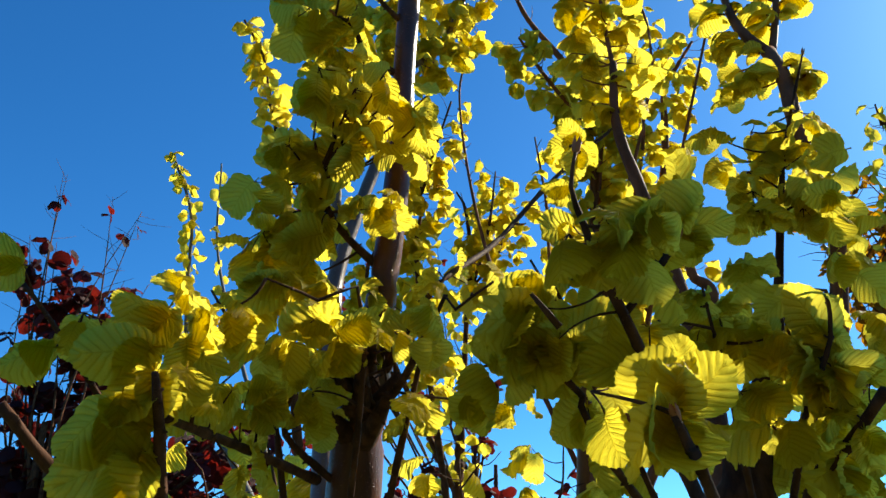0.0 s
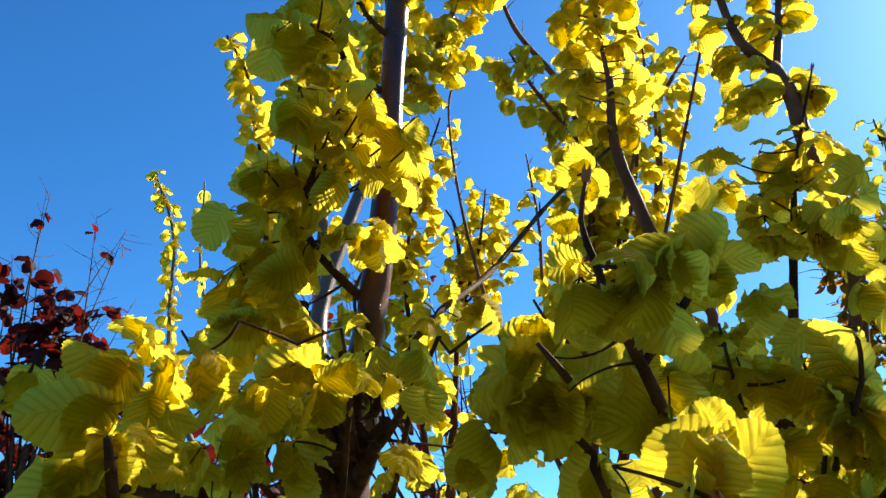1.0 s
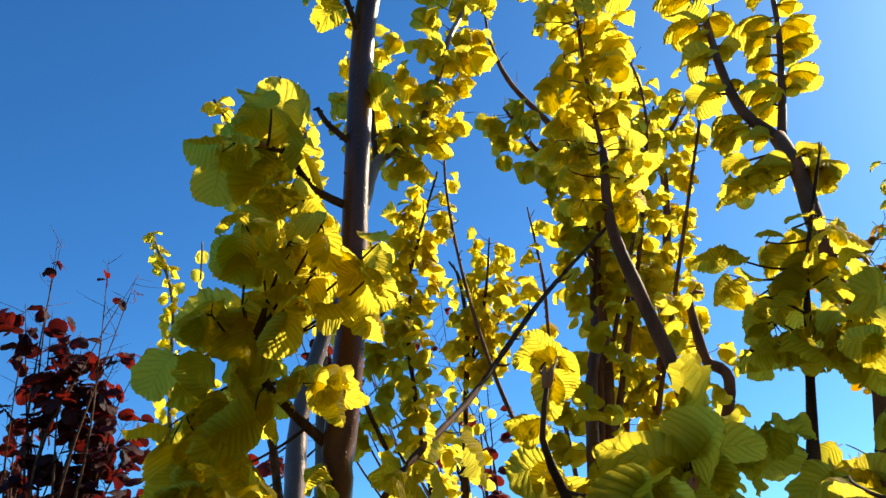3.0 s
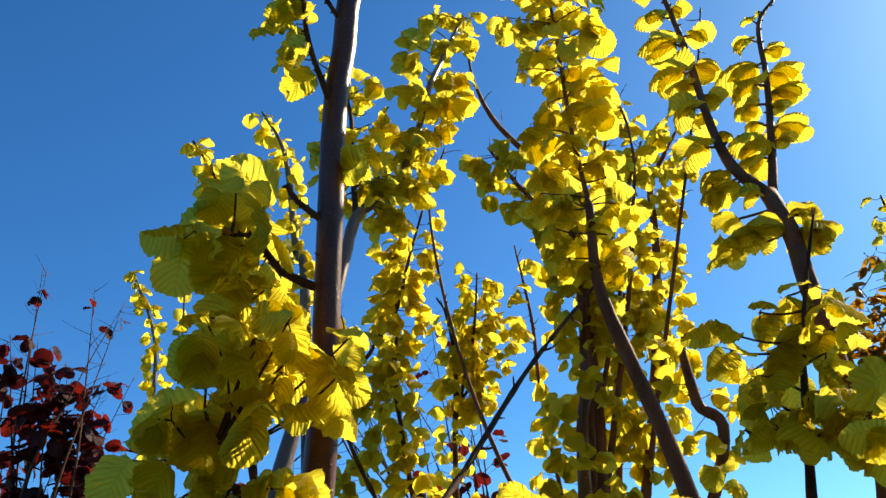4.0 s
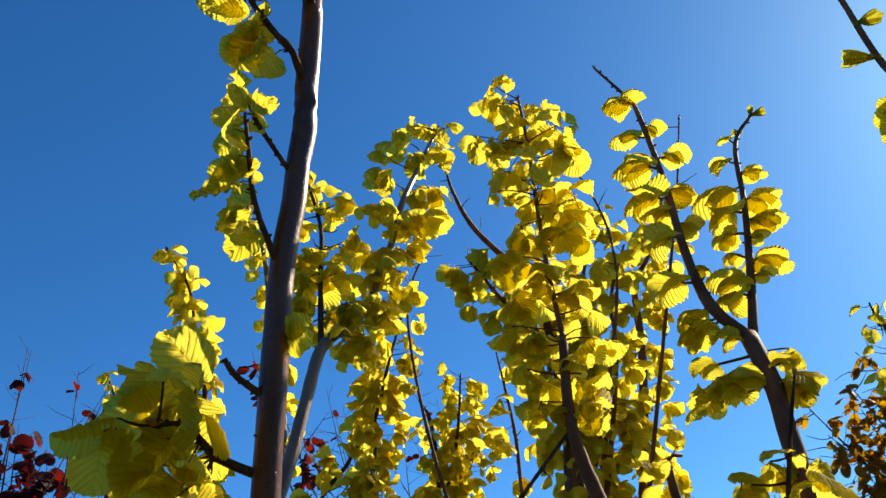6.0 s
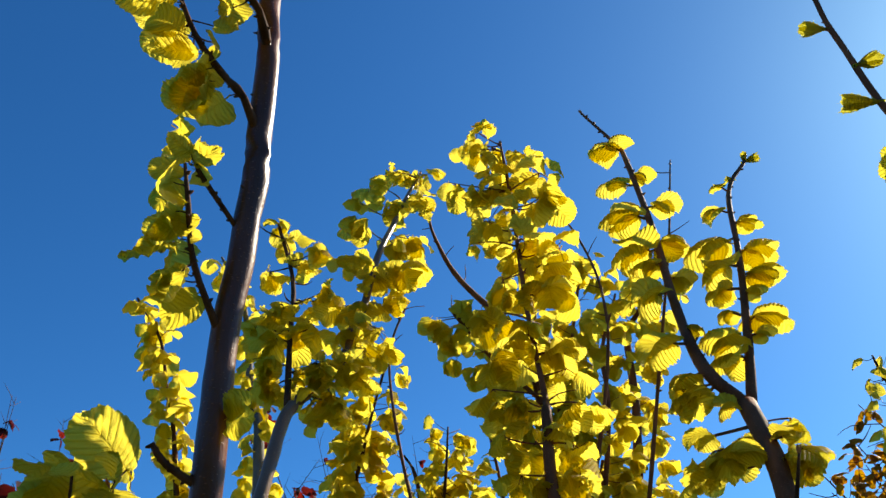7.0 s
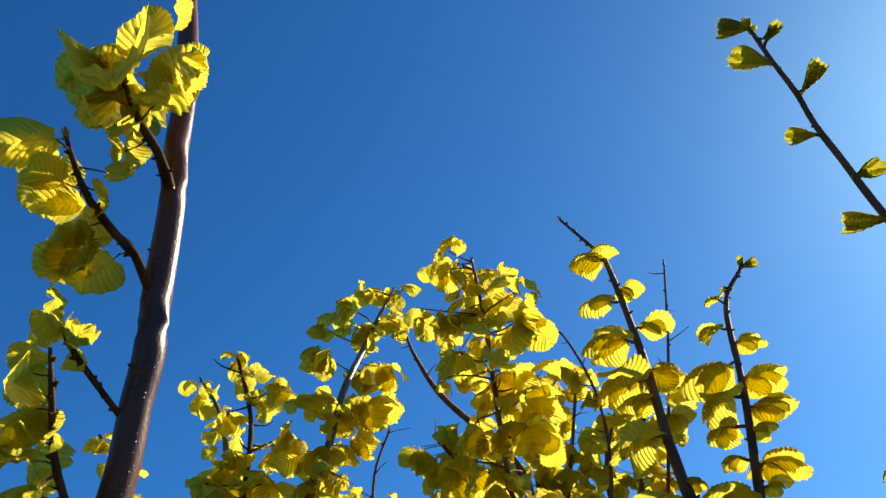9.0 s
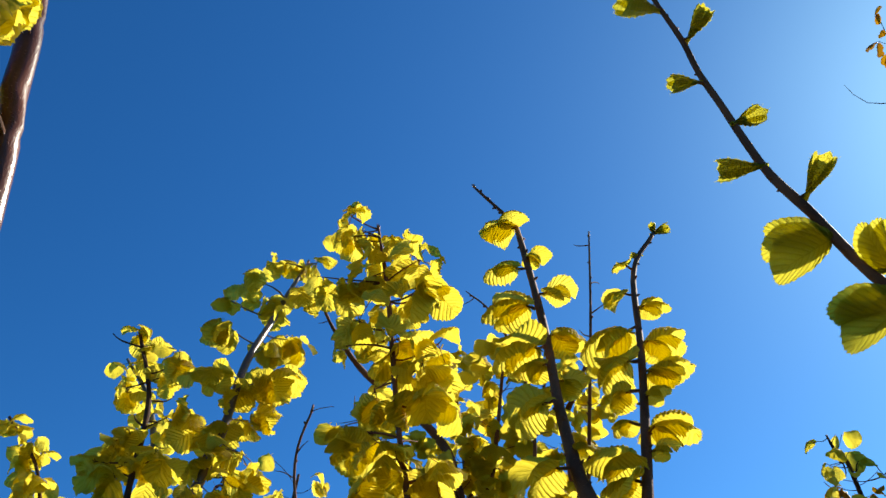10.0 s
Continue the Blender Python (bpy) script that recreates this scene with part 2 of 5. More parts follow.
NEAR = leaf_set("leaf", GOLD, 28, 41, 8, 100, pleat=0.022, wave=0.13, dome=(0.3, 1.0), bend=(0.3, 1.2), fold=(-0.4, 0.1), blunt=2.6)
CAPS = leaf_set("leaf", GOLD, 9, 41, 8, 150, 0.98, pleat=0.026, dome=(0.5, 0.75), bend=(1.6, 2.1), fold=(-0.15, 0.0), wave=0.05, blunt=3.2, fringe=0.035)
FAR = leaf_set("leaf", GOLD, 14, 21, 4, 200, pleat=0.02, wave=0.08, dome=(0.4, 1.1), bend=(0.6, 1.5), fold=(-0.4, 0.1), blunt=2.6)
def opening_mesh(seed):
    """A leaf bud just opening, length 1 along +y: pleated young leaves folded round one another, frayed at the tip."""
    rnd = random.Random(seed)
    verts, faces, uvs = [], [], []
    for k in range(6):
        a0 = 2 * math.pi * k / 6 + rnd.uniform(-0.2, 0.2)
        long = rnd.uniform(0.92, 1.02)
        flare = rnd.uniform(0.0, 0.06) + (0.05 if k < 2 else 0.0)
        base = len(verts)
        for i in range(10):
            u = i / 9
            r0 = (0.06 + 0.19 * math.sin(math.pi * min(1.0, 0.02 + 0.66 * u ** 1.3)) + flare * u * u) * (1 - 0.06 * (k % 2))
            half = 1.0 * (1 - 0.35 * u ** 3)
            for s in range(7):
                v = s / 3 - 1
                b = a0 + v * half
                r1 = r0 * (1 + 0.07 * math.cos(v * 14)) + (0.02 * (1 if i % 2 else -1) if abs(v) > 0.9 else 0)
                y = u * long - 0.10 * v * v * u * u + (rnd.uniform(-0.04, 0.04) if i == 9 else 0)
                verts.append((r1 * math.cos(b), y, r1 * math.sin(b)))
                uvs.append((u, v * 0.5 + 0.5))
        for i in range(9):
            for s in range(6):
                q = base + i * 7 + s
                faces.append((q, q + 1, q + 8, q + 7))
    for h in range(170):
        p = Vector(verts[rnd.randrange(21, 420)])
        out = Vector((p.x, 0.12 + 0.5 * max(0.0, p.y - 0.8), p.z)).normalized()
        side = out.cross(Vector((rnd.gauss(0, 1), rnd.gauss(0, 1), rnd.gauss(0, 1)))).normalized() * 0.005
        e = p + (out + Vector((rnd.gauss(0, 0.3), 0.25 + rnd.gauss(0, 0.3), rnd.gauss(0, 0.3)))) * rnd.uniform(0.03, 0.075)
        n0 = len(verts)
        verts += [p - side, p + side, e]
        uvs += [(0.05, 0.6)] * 3
        faces.append((n0, n0 + 1, n0 + 2))
    s0 = len(verts)
    for y, w in ((-0.22, 0.075), (0.05, 0.06)):
        for s in range(5):
            verts.append((w * math.cos(s * 1.2566), y, w * math.sin(s * 1.2566)))
            uvs.append((0.0, 0.5))
    for s in range(5):
        faces.append((s0 + s, s0 + (s + 1) % 5, s0 + 5 + (s + 1) % 5, s0 + 5 + s))
    me = mesh_of("leaf", verts, faces, FRESH)
    lay = me.uv_layers.new(name="leaf")
    for lp in me.loops:
        lay.data[lp.index].uv = uvs[lp.vertex_index]
    return me


OPENING = [opening_mesh(350 + k) for k in range(4)]
YOUNG = [leaf_mesh("leaf", FRESH, 300 + k, 31, 8, ratio=0.62 + 0.05 * k, dome=-1.7 + 0.4 * k, bend=-0.35 + 0.1 * k, fold=0.2, pleat=0.04, tooth=0.08, ribs=10, wave=0.03, fringe=0.03) for k in range(4)]
REDS = leaf_set("leaf", RED, 6, 11, 4, 400, 0.85, dome=(-0.3, 0.4), bend=(0.1, 0.7))
AMBERS = leaf_set("leaf", AMBER, 5, 11, 4, 500, 0.72)


def put_leaf(owner, me, at, way, face, size, width=1.0):
    """Hangs a leaf on owner: at its stalk's end, its length along way, its upper side towards face."""
    y = Vector(way).normalized()
    x = y.cross(Vector(face)).normalized()
    z = x.cross(y)
    ob = new("leaf", me)
    rot = Matrix((x, y, z)).transposed().to_4x4()
    ob.parent = owner
    ob.matrix_basis = Matrix.Translation(at) @ rot @ Matrix.Diagonal((size * width, size, size, 1))
    return ob


def bud_mesh():
    """A pointed winter bud opened at the tip: five overlapping scales, length 1 along +y."""
    verts, faces = [], []
    for k in range(5):
        a = 2 * math.pi * k / 5 + 0.3
        base = len(verts)
        for i in range(5):
            u = i / 4
            r0 = 0.26 * math.sin(math.pi * min(1.0, 0.25 + 0.6 * u)) + 0.10 * u * u
            half = 0.75 * (1 - u ** 2.2) + 0.02
            for s in (-1, 0, 1):
                b = a + s * half
                verts.append((r0 * math.cos(b), u * (0.9 + 0.06 * k), r0 * math.sin(b)))
        for i in range(4):
            for s in (0, 1):
                q = base + i * 3 + s
                faces.append((q, q + 1, q + 4, q + 3))
    return mesh_of("bud", verts, faces, BUD)


BUD_MESH = bud_mesh()


def put_bud(limb, f, size, up=(0, 0, 1)):
    p, rad, way = limb.at(f)
    y = (way + Vector(up) * 0.4).normalized()
    x = y.cross(Vector((0.2, 1, 0.1))).normalized()
    ob = new("bud", BUD_MESH)
    ob.parent = limb.ob
    ob.matrix_basis = Matrix.Translation(p + y * rad) @ Matrix((x, y, x.cross(y))).transposed().to_4x4() @ Matrix.Diagonal((size, size, size, 1))


def tree(name, label, category, x, y, group=""):
    ob = new(name)
    ob.location = (0, 0, 0)
    return tagged(ob, label, category, group)


GROWN = []


class Limb:
    """A branch with its side spurs in one mesh, and its leaves as parts of it."""

    def __init__(self, owner, pts, name="branch", mat=None, seed=1, sides=9, step=0.02, knots=None, label=""):
        self.rnd = random.Random(seed)
        self.line = catmull(pts, step)
        knots = (0.35 if mat in (BARK, BROWN, PALE, GREY) else 1.0) if knots is None else knots
        self.verts, self.faces = [], []
        tube(self.verts, self.faces, self.line, sides, self.rnd, knots)
        self.mat = mat or TWIG
        self.ob = new(name, bpy.data.meshes.new(name))
        self.ob.parent = owner
        tagged(self.ob, label)
        GROWN.append(self)
        self.length = [0.0]
        for a, b in zip(self.line, self.line[1:]):
            self.length.append(self.length[-1] + float(np.linalg.norm(b[:3] - a[:3])))

    def at(self, f):
        d = f * self.length[-1]
        i = min(max(int(np.searchsorted(self.length, d)), 1), len(self.line) - 1)
        t = (d - self.length[i - 1]) / max(1e-6, self.length[i] - self.length[i - 1])
        p = self.line[i - 1] * (1 - t) + self.line[i] * t
        way = Vector((self.line[i] - self.line[i - 1])[:3]).normalized()
        return Vector(p[:3]), p[3], way

    def spur(self, a, b, r):
        """A short knobbly twig that leaves the branch along its way and bends round to b."""
        d = b - a
        ln = d.length
        bow = Vector((self.rnd.gauss(0, 1), self.rnd.gauss(0, 1), self.rnd.gauss(0, 1) - 0.6)) * ln * 0.06
        if ln < 0.02:
            line = [np.array((*a, r * 1.25)), np.array((*(a + d * 0.5 + bow), r)), np.array((*b, r * 0.8))]
        else:
            line = catmull([(*a, r * 1.5), (*(a + d * 0.3 + bow), r * 1.15), (*(a + d * 0.68 + bow * 0.9), r), (*b, r * 0.75)], ln / 9)
        tube(self.verts, self.faces, line, 5, self.rnd, 1.0 if ln > 0.02 else 0.0)

    def leaves(self, s0, s1, count, size=0.06, reach=0.02, droop=(-0.3, 1.35), meshes=None, spread=1.0, flat=0.0, tip=1.0, spur_r=0.0008, bias=(0, 0, 0), bunch=1):
        """count leaves between the fractions s0 and s1, on spurs about reach long, in two loose ranks."""
        r = self.rnd
        meshes = meshes or FAR
        turn = r.uniform(0, 6.28) if not flat else 0.0
        for i in range(count):
            if i % bunch == 0:
                f = s0 + (s1 - s0) * (i + r.uniform(0.1, 0.9)) / count
                p, rad, way = self.at(f)
                ang = turn + math.pi * ((i // bunch) % 2) + r.gauss(0, 0.75 * spread)
                ref = way.cross(Vector((0, -1, 0.15))).normalized()
                out = (ref * math.cos(ang) + way.cross(ref) * math.sin(ang) + Vector(bias)).normalized()
                ln = reach * r.uniform(0.5, 1.4)
                end = p + out * (rad + ln) + way * ln * r.uniform(0.0, 0.8)
                if ln > 0.004:
                    self.spur(p + out * rad * 0.5, end, spur_r)
            if bunch > 1:
                turned = (i % bunch - (bunch - 1) / 2) * 2.2 / (bunch - 1) + r.gauss(0, 0.35)
                o2 = Matrix.Rotation(turned, 3, "Z") @ Vector((out.x, out.y, 0.15 * out.z)).normalized()
                d = r.uniform(-0.5, 0.95) + 0.25 * abs(turned)
                aim = o2 * math.cos(d) + Vector((0, 0, -1)) * math.sin(d)
                face = Vector((r.gauss(0, 0.5), r.gauss(0, 0.5), 1.0)) + o2 * 0.4
            else:
                o2 = (out + Vector((r.gauss(0, 0.5), r.gauss(0, 0.5), r.gauss(0, 0.25))) * 0.45).normalized()
                o2 = Vector((o2.x, o2.y, o2.z * 0.5)).normalized()
                d = r.uniform(*droop)
                aim = o2 * math.cos(d) + Vector((0, 0, -1)) * math.sin(d)
                face = Vector((r.gauss(0, 0.8), 0.2 + r.gauss(0, 0.9), 0.8)) + o2 * 0.3
            k = (1 - f) / max(0.05, 1 - s0)
            sz = size * r.uniform(0.72, 1.18) * (tip + (1 - tip) * min(1, k * 1.6))
            off = Vector((r.gauss(0, 1), r.gauss(0, 1), r.gauss(0, 1))) * (0.14 * reach if bunch > 1 else 0.0)
            put_leaf(self.ob, r.choice(meshes), end + off + aim * sz * 0.12, aim, face, sz)
        return self

    def twigs(self, s0, s1, count, length=0.08, r=0.0016, lift=0.5):
        """Bare side twigs, joined to the branch."""
        for i in range(count):
            p, rad, way = self.at(s0 + (s1 - s0) * (i + self.rnd.uniform(0.2, 0.8)) / count)
            out = Vector((self.rnd.gauss(0, 1), self.rnd.gauss(0, 1), self.rnd.gauss(0, 0.5)))
            out = (out - way * out.dot(way)).normalized() + way * lift
            ln = length * self.rnd.uniform(0.5, 1.3)
            q = p + out.normalized() * ln
            m = (p + q) * 0.5 + Vector((self.rnd.gauss(0, 0.1), self.rnd.gauss(0, 0.1), self.rnd.gauss(0, 0.1))) * ln
            tube(self.verts, self.faces, catmull([(*p, r * 1.3), (*m, r), (*q, r * 0.5)], ln / 5), 5, self.rnd, 1.0)
        return self

    def knobs(self, s0, s1, count, size=0.004):
        """Small bud scars and knobs along a twig."""
        for i in range(count):
            p, rad, way = self.at(s0 + (s1 - s0) * (i + self.rnd.uniform(0.1, 0.9)) / count)
            out = Vector((self.rnd.gauss(0, 1), self.rnd.gauss(0, 1), self.rnd.gauss(0, 1)))
            out = (out - way * out.dot(way)).normalized()
            q = p + out * (rad + size * self.rnd.uniform(0.3, 1.0)) + way * size * 0.5
            tube(self.verts, self.faces, [np.array((*p, size * 0.6)), np.array((*((p + q) * 0.5), size * 0.55)), np.array((*q, size * 0.2))], 5, self.rnd)
        return self

    def grow(self, places, meshes=None):
        """Single leaves from stalk end to tip, each on a spur from the nearest bit of the branch."""
        r = self.rnd
        for bx, by, bz, tx, ty, tz, w in places:
            a, b = Vector((bx, by, bz)), Vector((tx, ty, tz))
            aim = b - a
            near = min(self.line, key=lambda p: (Vector(p[:3]) - a).length)
            root = Vector(near[:3])
            if 0.004 < (root - a).length < 0.07:
                self.spur(root, a, 0.0009)
            face = Vector((0.2 + r.gauss(0, 0.3), 0.8 + r.gauss(0, 0.25), 0.6 + r.gauss(0, 0.3)))
            if meshes is YOUNG:
                if w < 0.72:
                    self.spur(root, a, 0.0022)
                    put_leaf(self.ob, r.choice(OPENING), a, aim, face, aim.length * 0.92, 1.05)
                else:
                    self.spur(root, a, 0.002)
                    for turned in (-0.35, 0.1, 0.5):
                        put_leaf(self.ob, r.choice(YOUNG), a, Matrix.Rotation(turned, 3, "Y") @ aim, Vector((r.gauss(0, 0.25), 0.7, 0.7)), aim.length * r.uniform(0.8, 1.0), 0.95)
                continue
            put_leaf(self.ob, r.choice(meshes or NEAR), a, aim, face, aim.length * 0.92, w * 0.92)
            if bz > 2.05:
                continue
            turned = r.choice((-1, 1)) * r.uniform(0.5, 1.0)
            put_leaf(self.ob, r.choice(meshes or NEAR), a, Matrix.Rotation(turned, 3, face) @ aim - Vector((0, 0, aim.length * 0.3)), face + Vector((r.gauss(0, 0.3), r.gauss(0, 0.3), 0)), aim.length * r.uniform(0.55, 0.75), 0.95)
        return self

    def hoods(self, *places):
        """Young leaves cupped like hoods: from the branch out to the rim, each with smaller ones folded under it."""
        r = self.rnd
        for bx, by, bz, tx, ty, tz, fat in places:
            a, b = Vector((bx, by, bz)), Vector((tx, ty, tz))
            aim = b - a
            root = min((Vector(p[:3]) for p in self.line), key=lambda p: (p - a).length)
            flat = Vector((aim.x, aim.y, aim.z * 0.4)).normalized()
            self.spur(root, a + flat * aim.length * 0.12, 0.0021)
            a = a + flat * aim.length * 0.10
            for turned, drop, s in ((0.0, -0.7, 1.12), (0.8, -0.5, 0.9), (-0.75, -0.55, 0.95))[:2 if fat < 0.55 else 3]:
                way = Matrix.Rotation(turned + r.gauss(0, 0.12), 3, "Z") @ flat
                d = drop + r.gauss(0, 0.1)
                put_leaf(self.ob, r.choice(CAPS), a, way * math.cos(d) + Vector((0, 0, -1)) * math.sin(d), Vector((r.gauss(0, 0.12), -0.1 + r.gauss(0, 0.12), 1)) + way * 0.25,
                         aim.length * s * r.uniform(0.84, 0.95), 0.88 + 0.2 * fat)
        return self

    def tuft(self, *places):
        """Bunches of leaves: centre, reach and count, each on a twig from the nearest bit of the branch."""
        r = self.rnd
        for x, y, z, reach, count in places:
            c = Vector((x, y, z))
            root = min((Vector(p[:3]) for p in self.line), key=lambda p: (p - c).length + 0.5 * max(0.0, p.z - c.z + 0.01))
            self.spur(root, c, 0.0014)
            turn = r.uniform(0, 6.28)
            for k in range(count):
                a = turn + 6.283 * k / count + r.gauss(0, 0.4)
                d = r.uniform(-0.2, 1.25)
                out = Vector((math.cos(a), math.sin(a), 0))
                aim = out * math.cos(d) + Vector((0, 0, -1)) * math.sin(d)
                face = out * math.sin(d) + Vector((r.gauss(0, 0.35), 0.2 + r.gauss(0, 0.35), math.cos(d) + 0.15))
                end = c + aim * reach * 0.2 + Vector((r.gauss(0, 1), r.gauss(0, 1), r.gauss(0, 1))) * reach * 0.22
                self.spur(c, end, 0.0007)
                put_leaf(self.ob, r.choice(NEAR), end, aim, face, reach * r.uniform(0.85, 1.4), r.uniform(0.85, 1.05))
        return self

    def finish(self):
        me = mesh_of(self.ob.name, self.verts, self.faces, self.mat)
        self.ob.data = me
        return self.ob


# ---- ground ----
def build_ground():
    m, n, l, p = material("rough_grass")
    noi = n.new("ShaderNodeTexNoise")
    noi.inputs["Scale"].default_value = 3.0
    noi.inputs["Detail"].default_value = 10.0
    tc = n.new("ShaderNodeTexCoord")
    l.new(tc.outputs["Object"], noi.inputs["Vector"])
    l.new(mix_rgb(n, l, noi.outputs[0], (0.03, 0.05, 0.012), (0.09, 0.10, 0.03)), p.inputs["Base Color"])
    p.inputs["Roughness"].default_value = 0.95
    bm = bmesh.new()
    bmesh.ops.create_grid(bm, x_segments=60, y_segments=60, size=40)
    for v in bm.verts:
        v.co.z = 0.04 * noise.noise(v.co * 0.4)
        far = max(abs(v.co.x), abs(v.co.y)) / 40
        if far > 0.99:
            v.co.x *= 40
            v.co.y *= 40
            v.co.z = 0
    me = bpy.data.meshes.new("ground")
    bm.to_mesh(me)
    bm.free()
    me.materials.append(m)
    tagged(new("ground", me), "rough grassy ground under the trees", "ground", kind="structure")


build_ground()


def build_hedge():
    """A tall dark hedge that closes the garden behind the camera."""
    m, n, l, p = material("hedge_green")
    noi = n.new("ShaderNodeTexNoise")
    noi.inputs["Scale"].default_value = 9.0
    noi.inputs["Detail"].default_value = 8.0
    l.new(mix_rgb(n, l, noi.outputs[0], (0.012, 0.022, 0.008), (0.05, 0.07, 0.02)), p.inputs["Base Color"])
    p.inputs["Roughness"].default_value = 0.9
    for sx, sy, cx, cy in ((24, 1.6, 0, -6.0), (1.6, 8.0, -9.0, -1.4), (1.6, 6.0, 9.4, -2.0)):
        bm = bmesh.new()
        bmesh.ops.create_cube(bm, size=1.0)
        bmesh.ops.scale(bm, vec=(sx, sy, 3.6), verts=bm.verts)
        bmesh.ops.subdivide_edges(bm, edges=bm.edges, cuts=24, use_grid_fill=True)
        for v in bm.verts:
            v.co += noise.noise_vector(v.co * 1.7) * 0.28 + noise.noise_vector(v.co * 6) * 0.08
        bmesh.ops.translate(bm, vec=(cx, cy, 1.7), verts=bm.verts)
        me = bpy.data.meshes.new("hedge")
        bm.to_mesh(me)
        bm.free()
        me.materials.append(m)
        tagged(new("hedge", me), "tall dark clipped hedge closing the garden", "hedge", kind="structure")


build_hedge()

# ---- golden elm with the tall pale stem ----
elm = tree("elm_tree", "young golden elm with a tall smooth stem and toothed yellow leaves", "tree", 0, 0, "golden elms")
A = Limb(elm, [(-0.16, 1.16, -0.03, 0.055), (-0.15, 1.13, 0.8, 0.046), (-0.111, 1.058, 1.678, 0.0365), (-0.094, 1.010, 1.83, 0.033), (-0.078, 0.966, 1.903, 0.0205), (-0.0629, 0.9414, 2.034, 0.0182), (-0.0554, 0.9259, 2.130, 0.0168), (-0.0527, 0.9100, 2.229, 0.0156),
    (-0.0482, 0.8946, 2.330, 0.0157), (-0.0440, 0.8814, 2.436, 0.0154), (-0.0393, 0.8752, 2.500, 0.0151), (-0.0300, 0.8688, 2.560, 0.0151), (-0.0259, 0.8611, 2.614, 0.0153), (-0.0183, 0.8537, 2.660, 0.0156),
    (-0.0162, 0.8428, 2.720, 0.0155), (-0.0114, 0.8308, 2.787, 0.0147), (-0.0084, 0.8207, 2.850, 0.0144), (-0.0102, 0.8108, 2.921, 0.0140), (-0.0070, 0.8003, 3.000, 0.0134), (-0.0105, 0.7845, 3.111, 0.0128),
    (-0.018, 0.768, 3.220, 0.0118), (-0.015, 0.74, 3.40, 0.008), (-0.010, 0.71, 3.60, 0.004)], "trunk", BARK, 1, 24, knots=0.12)


def rooted(stem, pts):
    """The knots of a side branch with the first one set into the stem at its own height."""
    near = min(stem.line, key=lambda p: abs(p[2] - pts[0][2]))
    return [(*near[:3], pts[0][3])] + list(pts[1:])


A.tuft((-0.059, 0.850, 1.993, 0.030, 5), (-0.083, 0.930, 1.923, 0.028, 4))
A.grow([(0.009, 0.732, 2.920, 0.051, 0.733, 2.858, 0.80), (0.012, 0.725, 2.921, 0.012, 0.718, 2.849, 0.90), (0.026, 0.695, 2.881, 0.049, 0.691, 2.821, 0.90),
    (0.005, 0.732, 2.924, -0.012, 0.711, 2.881, 0.80), (0.014, 0.752, 2.979, 0.054, 0.737, 2.929, 0.90), (0.025, 0.707, 2.927, 0.057, 0.706, 2.820, 0.60),
    (0.003, 0.750, 3.003, 0.031, 0.765, 3.026, 0.70), (-0.000, 0.715, 3.009, 0.026, 0.720, 3.058, 0.80)])
A.grow([(-0.033, 0.883, 2.372, 0.013, 0.868, 2.374, 1.00), (-0.030, 0.880, 2.376, 0.006, 0.880, 2.392, 0.90)])
A.knobs(0.55, 0.97, 22, 0.0055)
BURR = [(-0.14, 0.94, 1.86), (-0.15, 0.94, 1.82), (-0.12, 0.91, 1.79), (-0.06, 0.95, 1.85), (-0.05, 0.94, 1.80), (-0.06, 0.92, 1.77), (-0.09, 0.89, 1.80), (-0.08, 0.90, 1.84), (-0.15, 0.97, 1.78), (-0.10, 0.91, 1.87)]
for k, tip in enumerate(BURR):
    q = Vector(tip)
    i = min(range(len(A.line)), key=lambda j: abs(A.line[j][2] - (q.z - 0.035)))
    p = Vector(A.line[i][:3])
    stub = Limb(elm, [(*p, 0.016), (*(p + (q - p) * 0.55 - Vector((0, 0, 0.006))), 0.012), (*q, 0.006)], "stub", TWIG, 110 + k, 8)
    stub.knobs(0.5, 1.0, 5, 0.006).twigs(0.6, 1, 3, 0.04, 0.0018)
B = Limb(elm, [(-0.150, 1.167, 1.409, 0.022), (-0.183, 1.262, 1.78, 0.018), (-0.189, 1.312, 1.965, 0.0165), (-0.193, 1.345, 2.10, 0.0150), (-0.165, 1.372, 2.245, 0.0132), (-0.126, 1.395, 2.400, 0.0118), (-0.103, 1.418, 2.53, 0.0112), (-0.082, 1.445, 2.647, 0.0110), (-0.045, 1.492, 2.715, 0.0098), (0.003, 1.525, 2.792, 0.0092), (0.044, 1.535, 2.91, 0.0078), (0.074, 1.548, 3.044, 0.0070), (0.110, 1.605, 3.18, 0.0062), (0.141, 1.648, 3.291, 0.0048), (0.176, 1.675, 3.385, 0.0032)], "branch", PALE, 2, 14)
B.tuft((0.106, 1.657, 3.384, 0.030, 5), (0.146, 1.674, 3.385, 0.033, 5), (0.195, 1.677, 3.384, 0.033, 5), (0.175, 1.651, 3.289, 0.038, 6),
       (0.065, 1.598, 3.294, 0.038, 5), (0.105, 1.615, 3.244, 0.038, 6), (0.025, 1.575, 3.232, 0.028, 4), (0.037, 1.527, 3.127, 0.042, 6),
       (0.025, 1.506, 3.016, 0.042, 6), (0.110, 1.609, 3.124, 0.038, 6), (0.147, 1.616, 3.140, 0.045, 6), (0.135, 1.545, 3.014, 0.045, 7),
       (0.083, 1.543, 2.992, 0.038, 6), (0.101, 1.576, 2.979, 0.038, 5), (0.066, 1.566, 2.942, 0.038, 6), (0.020, 1.552, 2.929, 0.040, 6))
